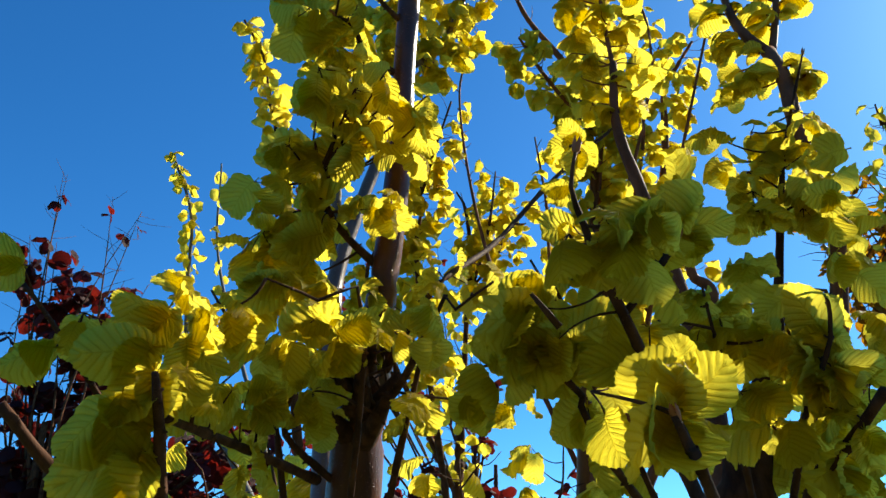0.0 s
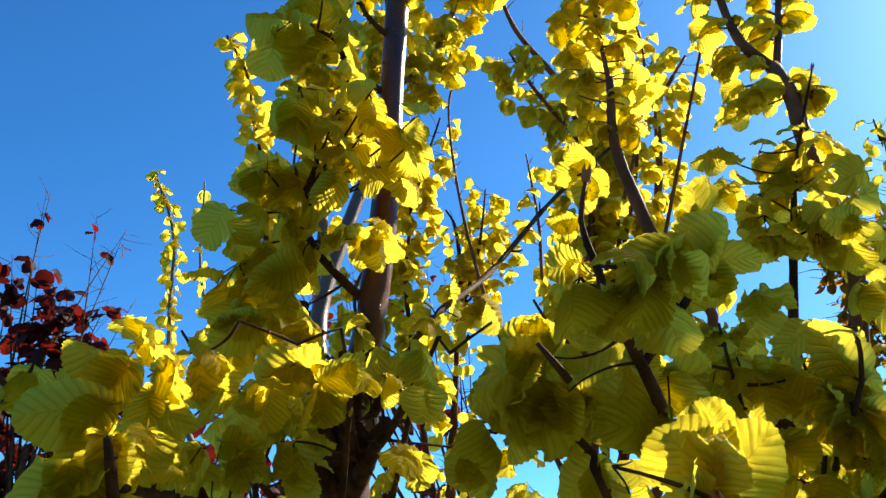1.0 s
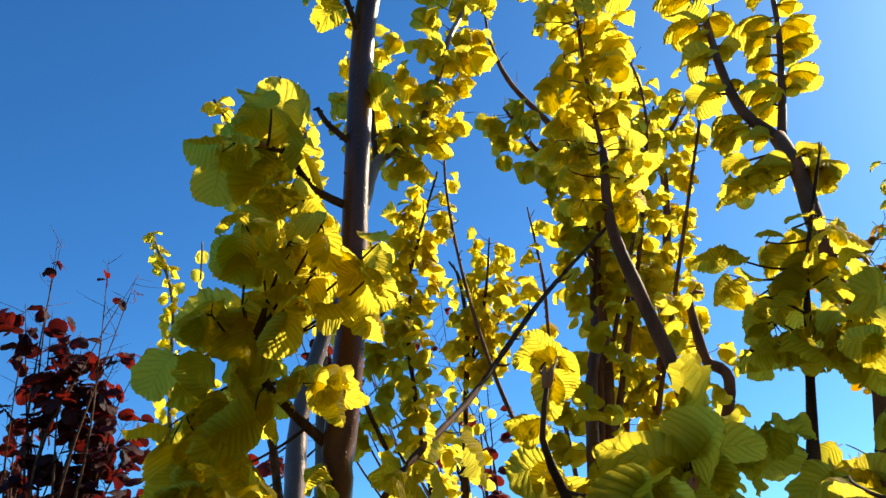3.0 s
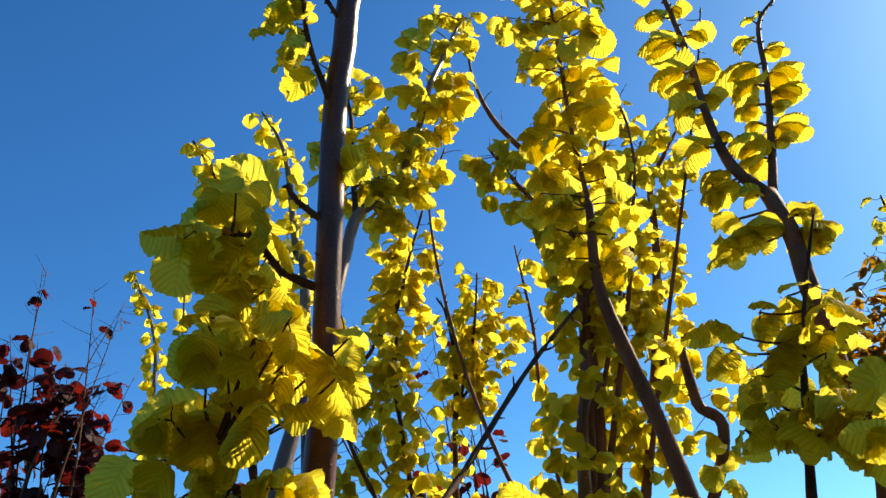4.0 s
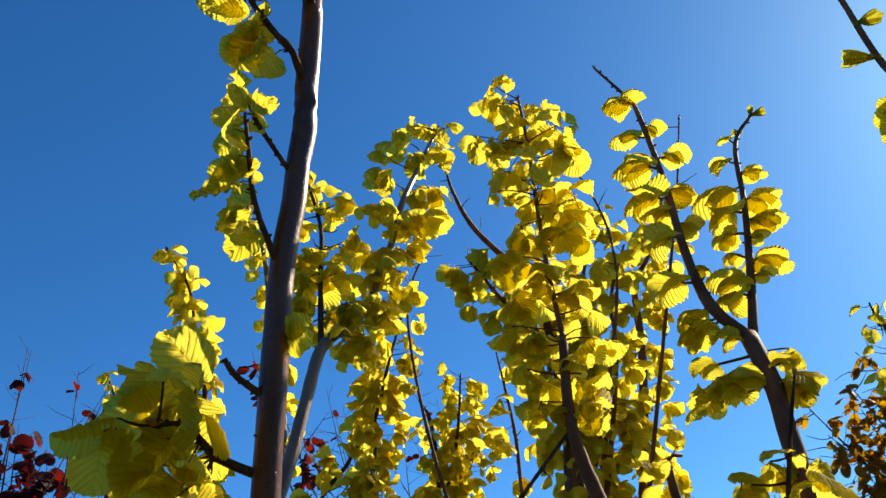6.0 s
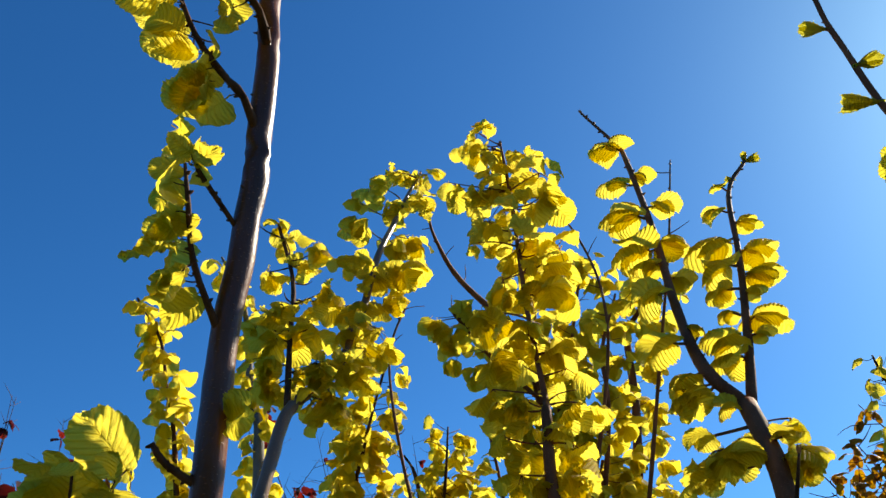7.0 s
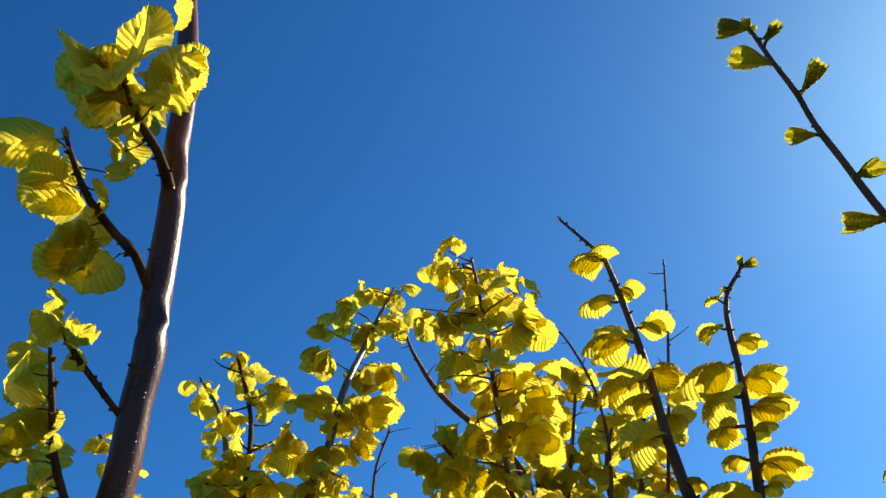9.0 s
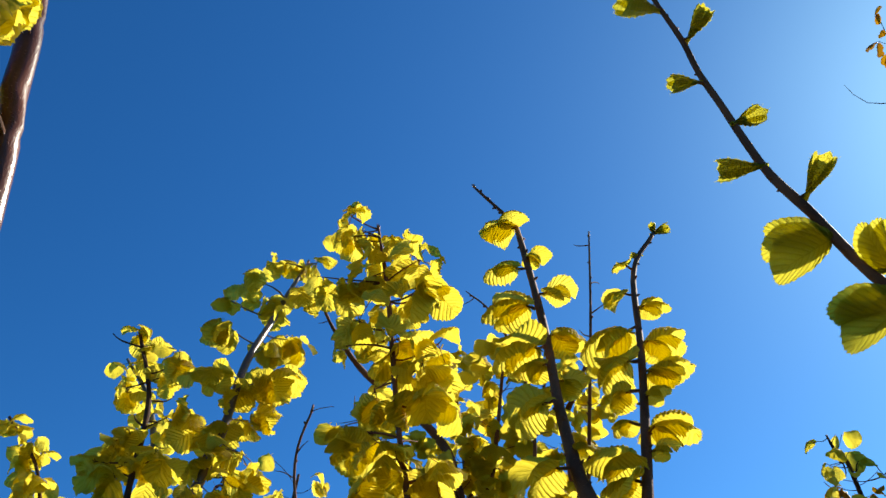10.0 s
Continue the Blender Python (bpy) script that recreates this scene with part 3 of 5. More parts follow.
B.tuft((0.074, 1.539, 2.862, 0.045, 6), (0.016, 1.530, 2.862, 0.038, 5), (0.046, 1.551, 2.827, 0.042, 6), (0.013, 1.501, 2.772, 0.038, 6),
       (-0.019, 1.518, 2.722, 0.045, 6), (0.001, 1.508, 2.689, 0.040, 5), (-0.043, 1.523, 2.692, 0.038, 5), (0.040, 1.513, 2.756, 0.038, 5))
B.leaves(0.62, 0.98, 14, 0.045, 0.03, meshes=NEAR)
Bl = Limb(elm, [(-0.082, 1.445, 2.650, 0.0060), (-0.098, 1.520, 2.833, 0.0052), (-0.112, 1.590, 3.028, 0.0047), (-0.156, 1.612, 3.202, 0.0031)], "branch", TWIG, 3)
Bl.tuft((-0.153, 1.617, 3.197, 0.032, 5), (-0.138, 1.625, 3.169, 0.032, 5), (-0.058, 1.576, 3.099, 0.036, 6), (-0.089, 1.613, 3.088, 0.036, 5),
        (-0.170, 1.622, 3.077, 0.036, 5), (-0.034, 1.551, 2.969, 0.040, 6), (-0.064, 1.589, 2.971, 0.038, 6), (-0.118, 1.534, 2.936, 0.038, 5),
        (-0.153, 1.545, 2.921, 0.038, 6), (-0.166, 1.529, 2.875, 0.038, 6), (-0.128, 1.508, 2.844, 0.045, 6), (-0.132, 1.482, 2.780, 0.045, 7),
        (-0.113, 1.496, 2.731, 0.042, 6), (-0.061, 1.524, 2.863, 0.045, 6), (-0.038, 1.476, 2.763, 0.038, 6), (-0.071, 1.493, 2.750, 0.038, 5))
Bl.twigs(0.5, 1, 4, 0.05)
diag = Limb(elm, [(-0.068, 0.964, 1.813, 0.0056), (-0.006, 0.907, 1.903, 0.0040), (0.081, 1.046, 2.033, 0.0041), (0.198, 1.176, 2.221, 0.0035), (0.339, 1.305, 2.409, 0.0025)], "branch", TWIG, 4)
diag.tuft((-0.002, 0.920, 1.919, 0.030, 3), (-0.015, 0.900, 1.857, 0.030, 2))
diag.twigs(0.4, 0.9, 5, 0.025).leaves(0.0, 0.3, 8, 0.05, 0.02, meshes=NEAR)
Ar1 = Limb(elm, [(-0.079, 0.974, 1.755, 0.0064), (-0.037, 0.887, 1.788, 0.0046), (-0.004, 0.779, 1.822, 0.0027)], "branch", TWIG, 5)
Ar1.tuft((-0.051, 0.850, 1.827, 0.028, 4), (0.091, 0.950, 1.766, 0.028, 4))
Ar1.grow([(-0.006, 0.770, 1.816, -0.051, 0.762, 1.822, 0.80), (-0.003, 0.764, 1.788, -0.009, 0.771, 1.736, 0.90), (-0.009, 0.731, 1.813, 0.014, 0.750, 1.784, 1.00)])
Ar1.knobs(0.25, 1.0, 10)
L1 = Limb(elm, [(-0.157, 1.036, 1.689, 0.0066), (-0.213, 0.833, 1.691, 0.0048), (-0.231, 0.642, 1.676, 0.0038)], "branch", TWIG, 6)
L1.tuft((-0.259, 0.640, 1.697, 0.048, 4), (-0.218, 0.700, 1.733, 0.038, 4), (-0.240, 0.850, 1.740, 0.038, 5), (-0.199, 0.870, 1.752, 0.033, 5))
L1.grow([(-0.248, 0.674, 1.801, -0.200, 0.644, 1.805, 0.90), (-0.245, 0.659, 1.773, -0.297, 0.654, 1.796, 0.90), (-0.238, 0.703, 1.784, -0.185, 0.672, 1.807, 1.00),
    (-0.242, 0.705, 1.767, -0.204, 0.728, 1.743, 0.90), (-0.203, 0.746, 1.728, -0.235, 0.768, 1.689, 0.80), (-0.226, 0.829, 1.809, -0.177, 0.807, 1.776, 0.90),
    (-0.255, 0.683, 1.791, -0.285, 0.699, 1.743, 1.00), (-0.222, 0.656, 1.724, -0.224, 0.652, 1.678, 1.00), (-0.213, 0.854, 1.758, -0.169, 0.869, 1.730, 1.00),
    (-0.202, 0.867, 1.691, -0.146, 0.850, 1.647, 1.00), (-0.197, 0.778, 1.658, -0.185, 0.787, 1.629, 1.00), (-0.388, 0.856, 1.738, -0.389, 0.857, 1.707, 0.70)])
L1.knobs(0.25, 1.0, 10)
L1b = Limb(elm, [(-0.230, 0.766, 1.491, 0.008), (-0.234, 0.673, 1.615, 0.0062), (-0.230, 0.634, 1.664, 0.0047), (-0.228, 0.597, 1.702, 0.0027)], "branch", TWIG, 7)
L1b.grow([(-0.254, 0.654, 1.742, -0.320, 0.629, 1.726, 0.95), (-0.243, 0.634, 1.713, -0.263, 0.643, 1.654, 0.90), (-0.246, 0.644, 1.648, -0.318, 0.665, 1.628, 0.90),
    (-0.253, 0.649, 1.649, -0.221, 0.637, 1.608, 1.00), (-0.242, 0.667, 1.702, -0.287, 0.651, 1.677, 0.90), (-0.250, 0.672, 1.708, -0.210, 0.663, 1.671, 0.90)])
L1b.knobs(0.25, 1.0, 10)
L5 = Limb(elm, [(-0.160, 1.146, 1.355, 0.008), (-0.210, 0.946, 1.795, 0.0030), (-0.244, 0.877, 1.840, 0.0023), (-0.269, 0.851, 1.877, 0.0014)], "branch", TWIG, 45)
L5.tuft((-0.200, 0.850, 1.809, 0.028, 4), (-0.233, 0.950, 1.917, 0.043, 6))
L5.knobs(0.3, 1, 10)
L6 = Limb(elm, [(-0.150, 1.149, 1.335, 0.008), (-0.080, 0.802, 1.806, 0.0025), (-0.127, 0.758, 1.828, 0.0019), (-0.176, 0.725, 1.839, 0.0012)], "branch", TWIG, 46)
L6.tuft((-0.216, 0.750, 1.817, 0.040, 5), (-0.163, 0.830, 1.821, 0.040, 5), (-0.094, 0.800, 1.820, 0.038, 5), (-0.143, 0.870, 1.761, 0.038, 5))
L6.knobs(0.3, 1, 10)
L7 = Limb(elm, [(-0.130, 1.146, 1.355, 0.008), (-0.014, 0.803, 1.799, 0.0025), (0.018, 0.759, 1.819, 0.0019), (0.057, 0.735, 1.841, 0.0012)], "branch", TWIG, 47)
L7.tuft((-0.027, 0.850, 1.739, 0.034, 4))
L7.knobs(0.3, 1, 10)
L2 = Limb(elm, [(-0.160, 1.157, 1.407, 0.011), (-0.340, 1.004, 1.584, 0.009), (-0.418, 0.888, 1.663, 0.0075), (-0.472, 0.825, 1.733, 0.0061)], "branch", TWIG, 8)
L3 = Limb(elm, [(-0.300, 0.946, 1.624, 0.005), (-0.367, 0.717, 1.771, 0.0028), (-0.420, 0.706, 1.832, 0.0020)], "branch", TWIG, 9)
L3.tuft((-0.264, 0.750, 1.777, 0.038, 4), (-0.353, 0.720, 1.799, 0.033, 3))
L3.grow([(-0.360, 0.690, 1.753, -0.414, 0.674, 1.742, 1.00), (-0.398, 0.671, 1.829, -0.441, 0.683, 1.852, 0.90)])
L3.knobs(0.25, 1.0, 10)
L4 = Limb(elm, [(-0.130, 1.047, 1.683, 0.006), (-0.191, 0.977, 1.734, 0.0042), (-0.183, 0.950, 1.777, 0.0035), (-0.161, 0.923, 1.812, 0.0024)], "branch", TWIG, 10)
L4.tuft((-0.135, 0.920, 1.745, 0.028, 4), (-0.146, 0.920, 1.891, 0.033, 5))
L4.grow([(-0.120, 0.831, 1.837, -0.180, 0.822, 1.791, 1.00), (-0.128, 0.871, 1.885, -0.185, 0.865, 1.917, 0.90), (-0.102, 0.755, 1.788, -0.064, 0.762, 1.825, 0.90),
    (-0.159, 0.898, 1.797, -0.207, 0.915, 1.768, 0.90), (-0.160, 0.922, 1.812, -0.122, 0.942, 1.775, 0.90), (-0.210, 0.858, 1.912, -0.224, 0.855, 1.860, 1.00),
    (-0.186, 0.853, 1.888, -0.240, 0.867, 1.864, 1.00)])
L4.knobs(0.25, 1.0, 10)
At0 = Limb(elm, rooted(A, [(-0.101, 0.992, 1.937, 0.0061), (-0.135, 0.930, 2.000, 0.0049), (-0.158, 0.863, 2.035, 0.0028)]), "branch", TWIG, 11)
At0.tuft((-0.146, 0.806, 2.128, 0.038, 3), (-0.107, 0.801, 2.129, 0.038, 3), (-0.070, 0.779, 2.135, 0.034, 3), (-0.121, 0.822, 2.104, 0.038, 3),
         (-0.151, 0.782, 2.147, 0.038, 3), (-0.157, 0.827, 2.069, 0.042, 3), (-0.108, 0.824, 2.066, 0.040, 3), (-0.188, 0.828, 2.061, 0.040, 3),
         (-0.158, 0.874, 2.054, 0.042, 3), (-0.083, 0.820, 2.101, 0.034, 3), (-0.019, 0.826, 2.104, 0.030, 3), (-0.041, 0.863, 2.089, 0.034, 3),
         (-0.018, 0.816, 2.129, 0.026, 2), (-0.062, 0.820, 2.127, 0.028, 2))
At0.tuft((-0.193, 0.950, 1.928, 0.042, 5), (-0.210, 0.880, 2.038, 0.045, 4), (-0.228, 0.900, 1.979, 0.045, 4), (-0.191, 0.900, 2.006, 0.042, 4),
         (-0.153, 0.930, 1.999, 0.035, 4))
At0.grow([(-0.218, 0.907, 1.982, -0.271, 0.917, 1.938, 1.00), (-0.089, 0.881, 2.002, -0.031, 0.891, 1.991, 0.90)])
At0.knobs(0.25, 1.0, 10)
At0.grow([(-0.160, 0.874, 2.069, -0.244, 0.892, 2.069, 0.90), (-0.136, 0.893, 2.142, -0.182, 0.877, 2.143, 0.90), (-0.110, 0.893, 2.149, -0.148, 0.911, 2.122, 0.90),
    (-0.082, 0.893, 2.129, -0.127, 0.897, 2.089, 0.90), (-0.162, 0.895, 2.036, -0.196, 0.873, 1.986, 0.90), (-0.145, 0.915, 2.003, -0.188, 0.920, 1.976, 0.90),
    (-0.117, 0.896, 2.015, -0.101, 0.890, 1.973, 0.90), (-0.105, 0.902, 2.010, -0.083, 0.897, 2.038, 0.90), (-0.146, 0.874, 1.963, -0.208, 0.865, 1.926, 0.90),
    (-0.166, 0.893, 1.933, -0.118, 0.895, 1.884, 0.90), (-0.211, 0.929, 1.997, -0.251, 0.921, 1.979, 0.90), (-0.110, 0.892, 2.163, -0.081, 0.894, 2.203, 0.80),
    (-0.066, 0.862, 2.168, -0.095, 0.832, 2.180, 0.80)])
At1 = Limb(elm, rooted(A, [(-0.075, 0.921, 2.227, 0.0058), (-0.104, 0.887, 2.248, 0.0047), (-0.120, 0.843, 2.266, 0.0033), (-0.142, 0.814, 2.256, 0.0020)]), "branch", TWIG, 12)
At1.tuft((-0.173, 0.800, 2.260, 0.045, 3), (-0.164, 0.859, 2.236, 0.042, 3), (-0.148, 0.896, 2.211, 0.040, 3), (-0.126, 0.899, 2.252, 0.034, 3),
         (-0.131, 0.928, 2.230, 0.034, 3), (-0.134, 0.792, 2.300, 0.036, 2))
At1.grow([(-0.116, 0.864, 2.323, -0.159, 0.851, 2.380, 0.90), (-0.114, 0.825, 2.286, -0.168, 0.821, 2.330, 0.90), (-0.115, 0.838, 2.304, -0.087, 0.809, 2.326, 0.80),
    (-0.156, 0.840, 2.287, -0.222, 0.828, 2.267, 1.00), (-0.148, 0.843, 2.274, -0.191, 0.832, 2.222, 1.00), (-0.126, 0.812, 2.240, -0.172, 0.830, 2.189, 1.00),
    (-0.139, 0.860, 2.265, -0.115, 0.864, 2.227, 0.80), (-0.121, 0.859, 2.233, -0.083, 0.860, 2.204, 0.70), (-0.095, 0.841, 2.207, -0.052, 0.859, 2.168, 0.70),
    (-0.128, 0.866, 2.210, -0.161, 0.849, 2.234, 0.90), (-0.132, 0.866, 2.201, -0.184, 0.860, 2.176, 0.90), (-0.136, 0.873, 2.178, -0.186, 0.868, 2.143, 1.00),
    (-0.131, 0.870, 2.167, -0.175, 0.856, 2.107, 1.00), (-0.120, 0.864, 2.183, -0.073, 0.854, 2.159, 0.90)])
At1.grow([(-0.107, 0.849, 2.168, -0.047, 0.844, 2.139, 0.80), (-0.117, 0.852, 2.148, -0.100, 0.838, 2.096, 1.00), (-0.101, 0.842, 2.149, -0.074, 0.849, 2.109, 0.90),
    (-0.117, 0.871, 2.137, -0.167, 0.883, 2.099, 0.90), (-0.068, 0.835, 2.133, -0.028, 0.823, 2.108, 0.60), (-0.047, 0.845, 2.106, -0.012, 0.838, 2.056, 1.00),
    (-0.046, 0.858, 2.113, -0.006, 0.862, 2.129, 0.80), (-0.076, 0.866, 2.112, -0.128, 0.877, 2.084, 1.00), (-0.044, 0.878, 2.111, 0.001, 0.889, 2.093, 0.80),
    (-0.175, 0.881, 2.096, -0.163, 0.897, 2.070, 0.80), (-0.111, 0.859, 2.061, -0.192, 0.872, 2.067, 1.00), (-0.134, 0.878, 2.093, -0.178, 0.873, 2.094, 0.90),
    (-0.041, 0.951, 2.213, -0.013, 0.953, 2.171, 0.90), (-0.036, 0.944, 2.183, 0.003, 0.937, 2.155, 0.90)])
At1.knobs(0.25, 1.0, 10)
At1b = Limb(elm, [(-0.116, 0.853, 2.267, 0.0028), (-0.120, 0.839, 2.291, 0.0018)], "branch", TWIG, 13)
At1b.leaves(0.3, 1.0, 5, 0.055, 0.01, meshes=NEAR)
At6 = Limb(elm, rooted(A, [(-0.058, 0.897, 2.303, 0.0042), (-0.083, 0.872, 2.329, 0.0035), (-0.095, 0.859, 2.346, 0.0026)]), "branch", TWIG, 24)
At6.knobs(0.2, 1.0, 8)
At2 = Limb(elm, rooted(A, [(-0.019, 0.846, 2.592, 0.0035), (-0.066, 0.818, 2.637, 0.0027), (-0.074, 0.806, 2.650, 0.0018)]), "branch", TWIG, 20)
At2.grow([(-0.075, 0.801, 2.650, -0.038, 0.778, 2.654, 0.90), (-0.076, 0.815, 2.650, -0.046, 0.822, 2.631, 0.80), (-0.088, 0.821, 2.673, -0.108, 0.812, 2.635, 0.80),
    (-0.076, 0.792, 2.654, -0.098, 0.771, 2.668, 0.80)])
At2.knobs(0.15, 1.0, 12, 0.0045)
At3 = Limb(elm, rooted(A, [(-0.034, 0.869, 2.464, 0.0041), (-0.068, 0.827, 2.530, 0.0033), (-0.072, 0.797, 2.584, 0.0028), (-0.076, 0.779, 2.628, 0.0017)]), "branch", TWIG, 21)
At3.leaves(0.2, 1.0, 9, 0.05, 0.012, meshes=NEAR, bias=(-1.2, 0.1, 0))
At3.grow([(-0.078, 0.815, 2.573, -0.124, 0.815, 2.567, 0.90), (-0.066, 0.806, 2.549, -0.043, 0.805, 2.540, 0.70), (-0.068, 0.804, 2.503, -0.074, 0.810, 2.450, 0.90),
    (-0.075, 0.814, 2.510, -0.103, 0.813, 2.493, 0.80), (-0.078, 0.787, 2.620, -0.112, 0.799, 2.648, 0.70)])
At3.knobs(0.15, 1.0, 12, 0.0045)
At4 = Limb(elm, rooted(A, [(-0.005, 0.812, 2.729, 0.0060), (-0.028, 0.803, 2.751, 0.0054), (-0.047, 0.794, 2.773, 0.0048), (-0.076, 0.777, 2.812, 0.0039), (-0.097, 0.769, 2.858, 0.0030), (-0.109, 0.753, 2.894, 0.0023)]), "branch", TWIG, 22)
At4.leaves(0.25, 1.0, 10, 0.05, 0.012, meshes=NEAR, bias=(-1.2, 0.1, 0))
At4.grow([(-0.106, 0.735, 2.865, -0.178, 0.739, 2.882, 0.90), (-0.093, 0.791, 2.827, -0.145, 0.781, 2.813, 0.80), (-0.067, 0.773, 2.770, -0.102, 0.776, 2.749, 0.80),
    (-0.069, 0.782, 2.859, -0.031, 0.791, 2.856, 0.70), (-0.068, 0.789, 2.837, -0.041, 0.771, 2.789, 0.80), (-0.067, 0.780, 2.759, -0.109, 0.806, 2.719, 1.00),
    (-0.089, 0.803, 2.777, -0.056, 0.809, 2.709, 0.90), (-0.103, 0.804, 2.708, -0.062, 0.804, 2.672, 1.00)])
At4.knobs(0.15, 1.0, 12, 0.0045)
At5 = Limb(elm, rooted(A, [(0.005, 0.780, 2.850, 0.0056), (-0.012, 0.772, 2.871, 0.0050), (-0.034, 0.760, 2.910, 0.0041), (-0.051, 0.741, 2.957, 0.0028), (-0.049, 0.727, 2.980, 0.0019)]), "branch", TWIG, 23)
At5.leaves(0.3, 1.0, 6, 0.05, 0.012, meshes=NEAR, bias=(-1.0, 0.2, 0))
At5.grow([(-0.058, 0.745, 2.952, -0.066, 0.738, 2.855, 0.80), (-0.040, 0.754, 2.951, -0.079, 0.744, 3.001, 1.00), (-0.061, 0.768, 2.872, -0.025, 0.750, 2.861, 0.80),
    (-0.048, 0.736, 2.982, -0.113, 0.724, 2.925, 0.90), (-0.053, 0.749, 2.990, -0.114, 0.718, 2.999, 0.90), (-0.039, 0.716, 2.972, -0.013, 0.720, 3.042, 0.90),
    (-0.008, 0.739, 2.917, 0.017, 0.730, 2.993, 0.90), (-0.058, 0.734, 2.991, -0.051, 0.735, 2.862, 0.80)])
At5.knobs(0.15, 1.0, 12, 0.0045)

LOW = [(-0.55, 1.25, 1.50), (-0.35, 1.35, 1.62), (0.12, 1.30, 1.55), (0.20, 1.45, 1.70), (-0.30, 1.50, 1.75), (0.03, 1.36, 1.64), (0.08, 1.22, 1.50)]
for k, tip in enumerate(LOW):
    x, y, z = tip
    lb = Limb(elm, [(-0.15, 1.13, 1.0 + 0.05 * k, 0.009), (-0.15 + (x + 0.15) * 0.5, 1.13 + (y - 1.13) * 0.6, z - 0.2, 0.006), (x, y, z, 0.003), (x * 1.15, y + 0.02, z + 0.14, 0.0012)], "branch", TWIG, 130 + k)
    lb.leaves(0.4, 1.0, 34, 0.055, 0.05, meshes=NEAR, bunch=3).twigs(0.4, 1, 4, 0.08)

# ---- golden elm with the forked branches ----
elm_b = tree("elm_tree", "young golden elm with forked branches and small drooping yellow leaves", "tree", 0, 0, "golden elms")
H = Limb(elm_b, [(0.42, 1.2, -0.03, 0.06), (0.42, 1.17, 0.9, 0.05), (0.410, 1.149, 1.508, 0.042), (0.415, 1.086, 1.692, 0.0342), (0.433, 1.071, 1.780, 0.0272), (0.473, 1.052, 1.888, 0.0111), (0.518, 1.026, 2.149, 0.0035), (0.558, 1.034, 2.274, 0.0028), (0.575, 1.001, 2.350, 0.0016)], "trunk", TWIG, 31, 12)
H.tuft((0.391, 0.930, 1.947, 0.038, 5), (0.524, 1.000, 2.069, 0.040, 5), (0.502, 1.050, 2.095, 0.038, 5), (0.488, 1.060, 2.168, 0.038, 5),
       (0.437, 1.050, 2.079, 0.028, 4))
H.leaves(0.70, 0.97, 14, 0.055, 0.05, meshes=NEAR, bunch=2)
H.tuft((0.408, 1.004, 2.206, 0.036, 4), (0.450, 1.069, 2.190, 0.036, 5), (0.452, 1.004, 2.132, 0.036, 4), (0.494, 1.056, 2.236, 0.036, 4),
       (0.540, 1.066, 2.261, 0.036, 4), (0.561, 1.027, 2.255, 0.028, 3), (0.532, 1.025, 2.206, 0.036, 5), (0.567, 1.015, 2.193, 0.036, 4),
       (0.531, 0.990, 2.150, 0.036, 4), (0.508, 1.022, 2.170, 0.036, 4), (0.456, 1.003, 2.098, 0.036, 4), (0.509, 1.005, 2.096, 0.036, 4),
       (0.460, 1.002, 2.065, 0.036, 4), (0.544, 1.003, 2.086, 0.040, 5), (0.609, 1.063, 2.127, 0.040, 4), (0.581, 1.028, 2.065, 0.040, 4))
C = Limb(elm_b, [(0.410, 1.141, 1.557, 0.022), (0.430, 1.236, 1.878, 0.018), (0.408, 1.278, 2.103, 0.0127), (0.369, 1.281, 2.257, 0.0114), (0.338, 1.286, 2.400, 0.0098), (0.347, 1.299, 2.557, 0.0072), (0.354, 1.335, 2.586, 0.0052), (0.349, 1.362, 2.780, 0.0043), (0.353, 1.386, 3.044, 0.0040), (0.348, 1.389, 3.201, 0.0024)], "branch", BROWN, 32, 12)
C.tuft((0.301, 1.370, 3.223, 0.040, 4), (0.279, 1.405, 3.218, 0.034, 4), (0.245, 1.383, 3.096, 0.042, 4), (0.288, 1.381, 3.073, 0.050, 5),
       (0.337, 1.404, 3.145, 0.046, 5), (0.332, 1.393, 3.094, 0.042, 4), (0.384, 1.387, 3.159, 0.040, 4), (0.413, 1.366, 3.096, 0.050, 5),
       (0.419, 1.358, 3.043, 0.050, 5), (0.403, 1.402, 3.046, 0.040, 4), (0.302, 1.362, 2.978, 0.040, 5), (0.343, 1.405, 3.035, 0.036, 4),
       (0.269, 1.373, 2.937, 0.026, 3), (0.304, 1.413, 2.951, 0.030, 3), (0.357, 1.371, 2.940, 0.045, 5), (0.347, 1.407, 2.923, 0.038, 4))
C.tuft((0.426, 1.373, 2.921, 0.050, 5), (0.396, 1.357, 2.875, 0.038, 4), (0.317, 1.389, 2.861, 0.045, 5), (0.348, 1.378, 2.836, 0.038, 5),
       (0.395, 1.368, 2.819, 0.045, 5), (0.276, 1.365, 2.775, 0.050, 5), (0.317, 1.345, 2.746, 0.038, 5), (0.289, 1.364, 2.692, 0.055, 5),
       (0.342, 1.339, 2.713, 0.038, 5), (0.380, 1.356, 2.680, 0.038, 5), (0.404, 1.352, 2.703, 0.038, 4), (0.272, 1.344, 2.618, 0.038, 5),
       (0.275, 1.324, 2.572, 0.038, 5), (0.320, 1.322, 2.586, 0.038, 5), (0.282, 1.282, 2.505, 0.038, 5), (0.326, 1.312, 2.512, 0.038, 5))
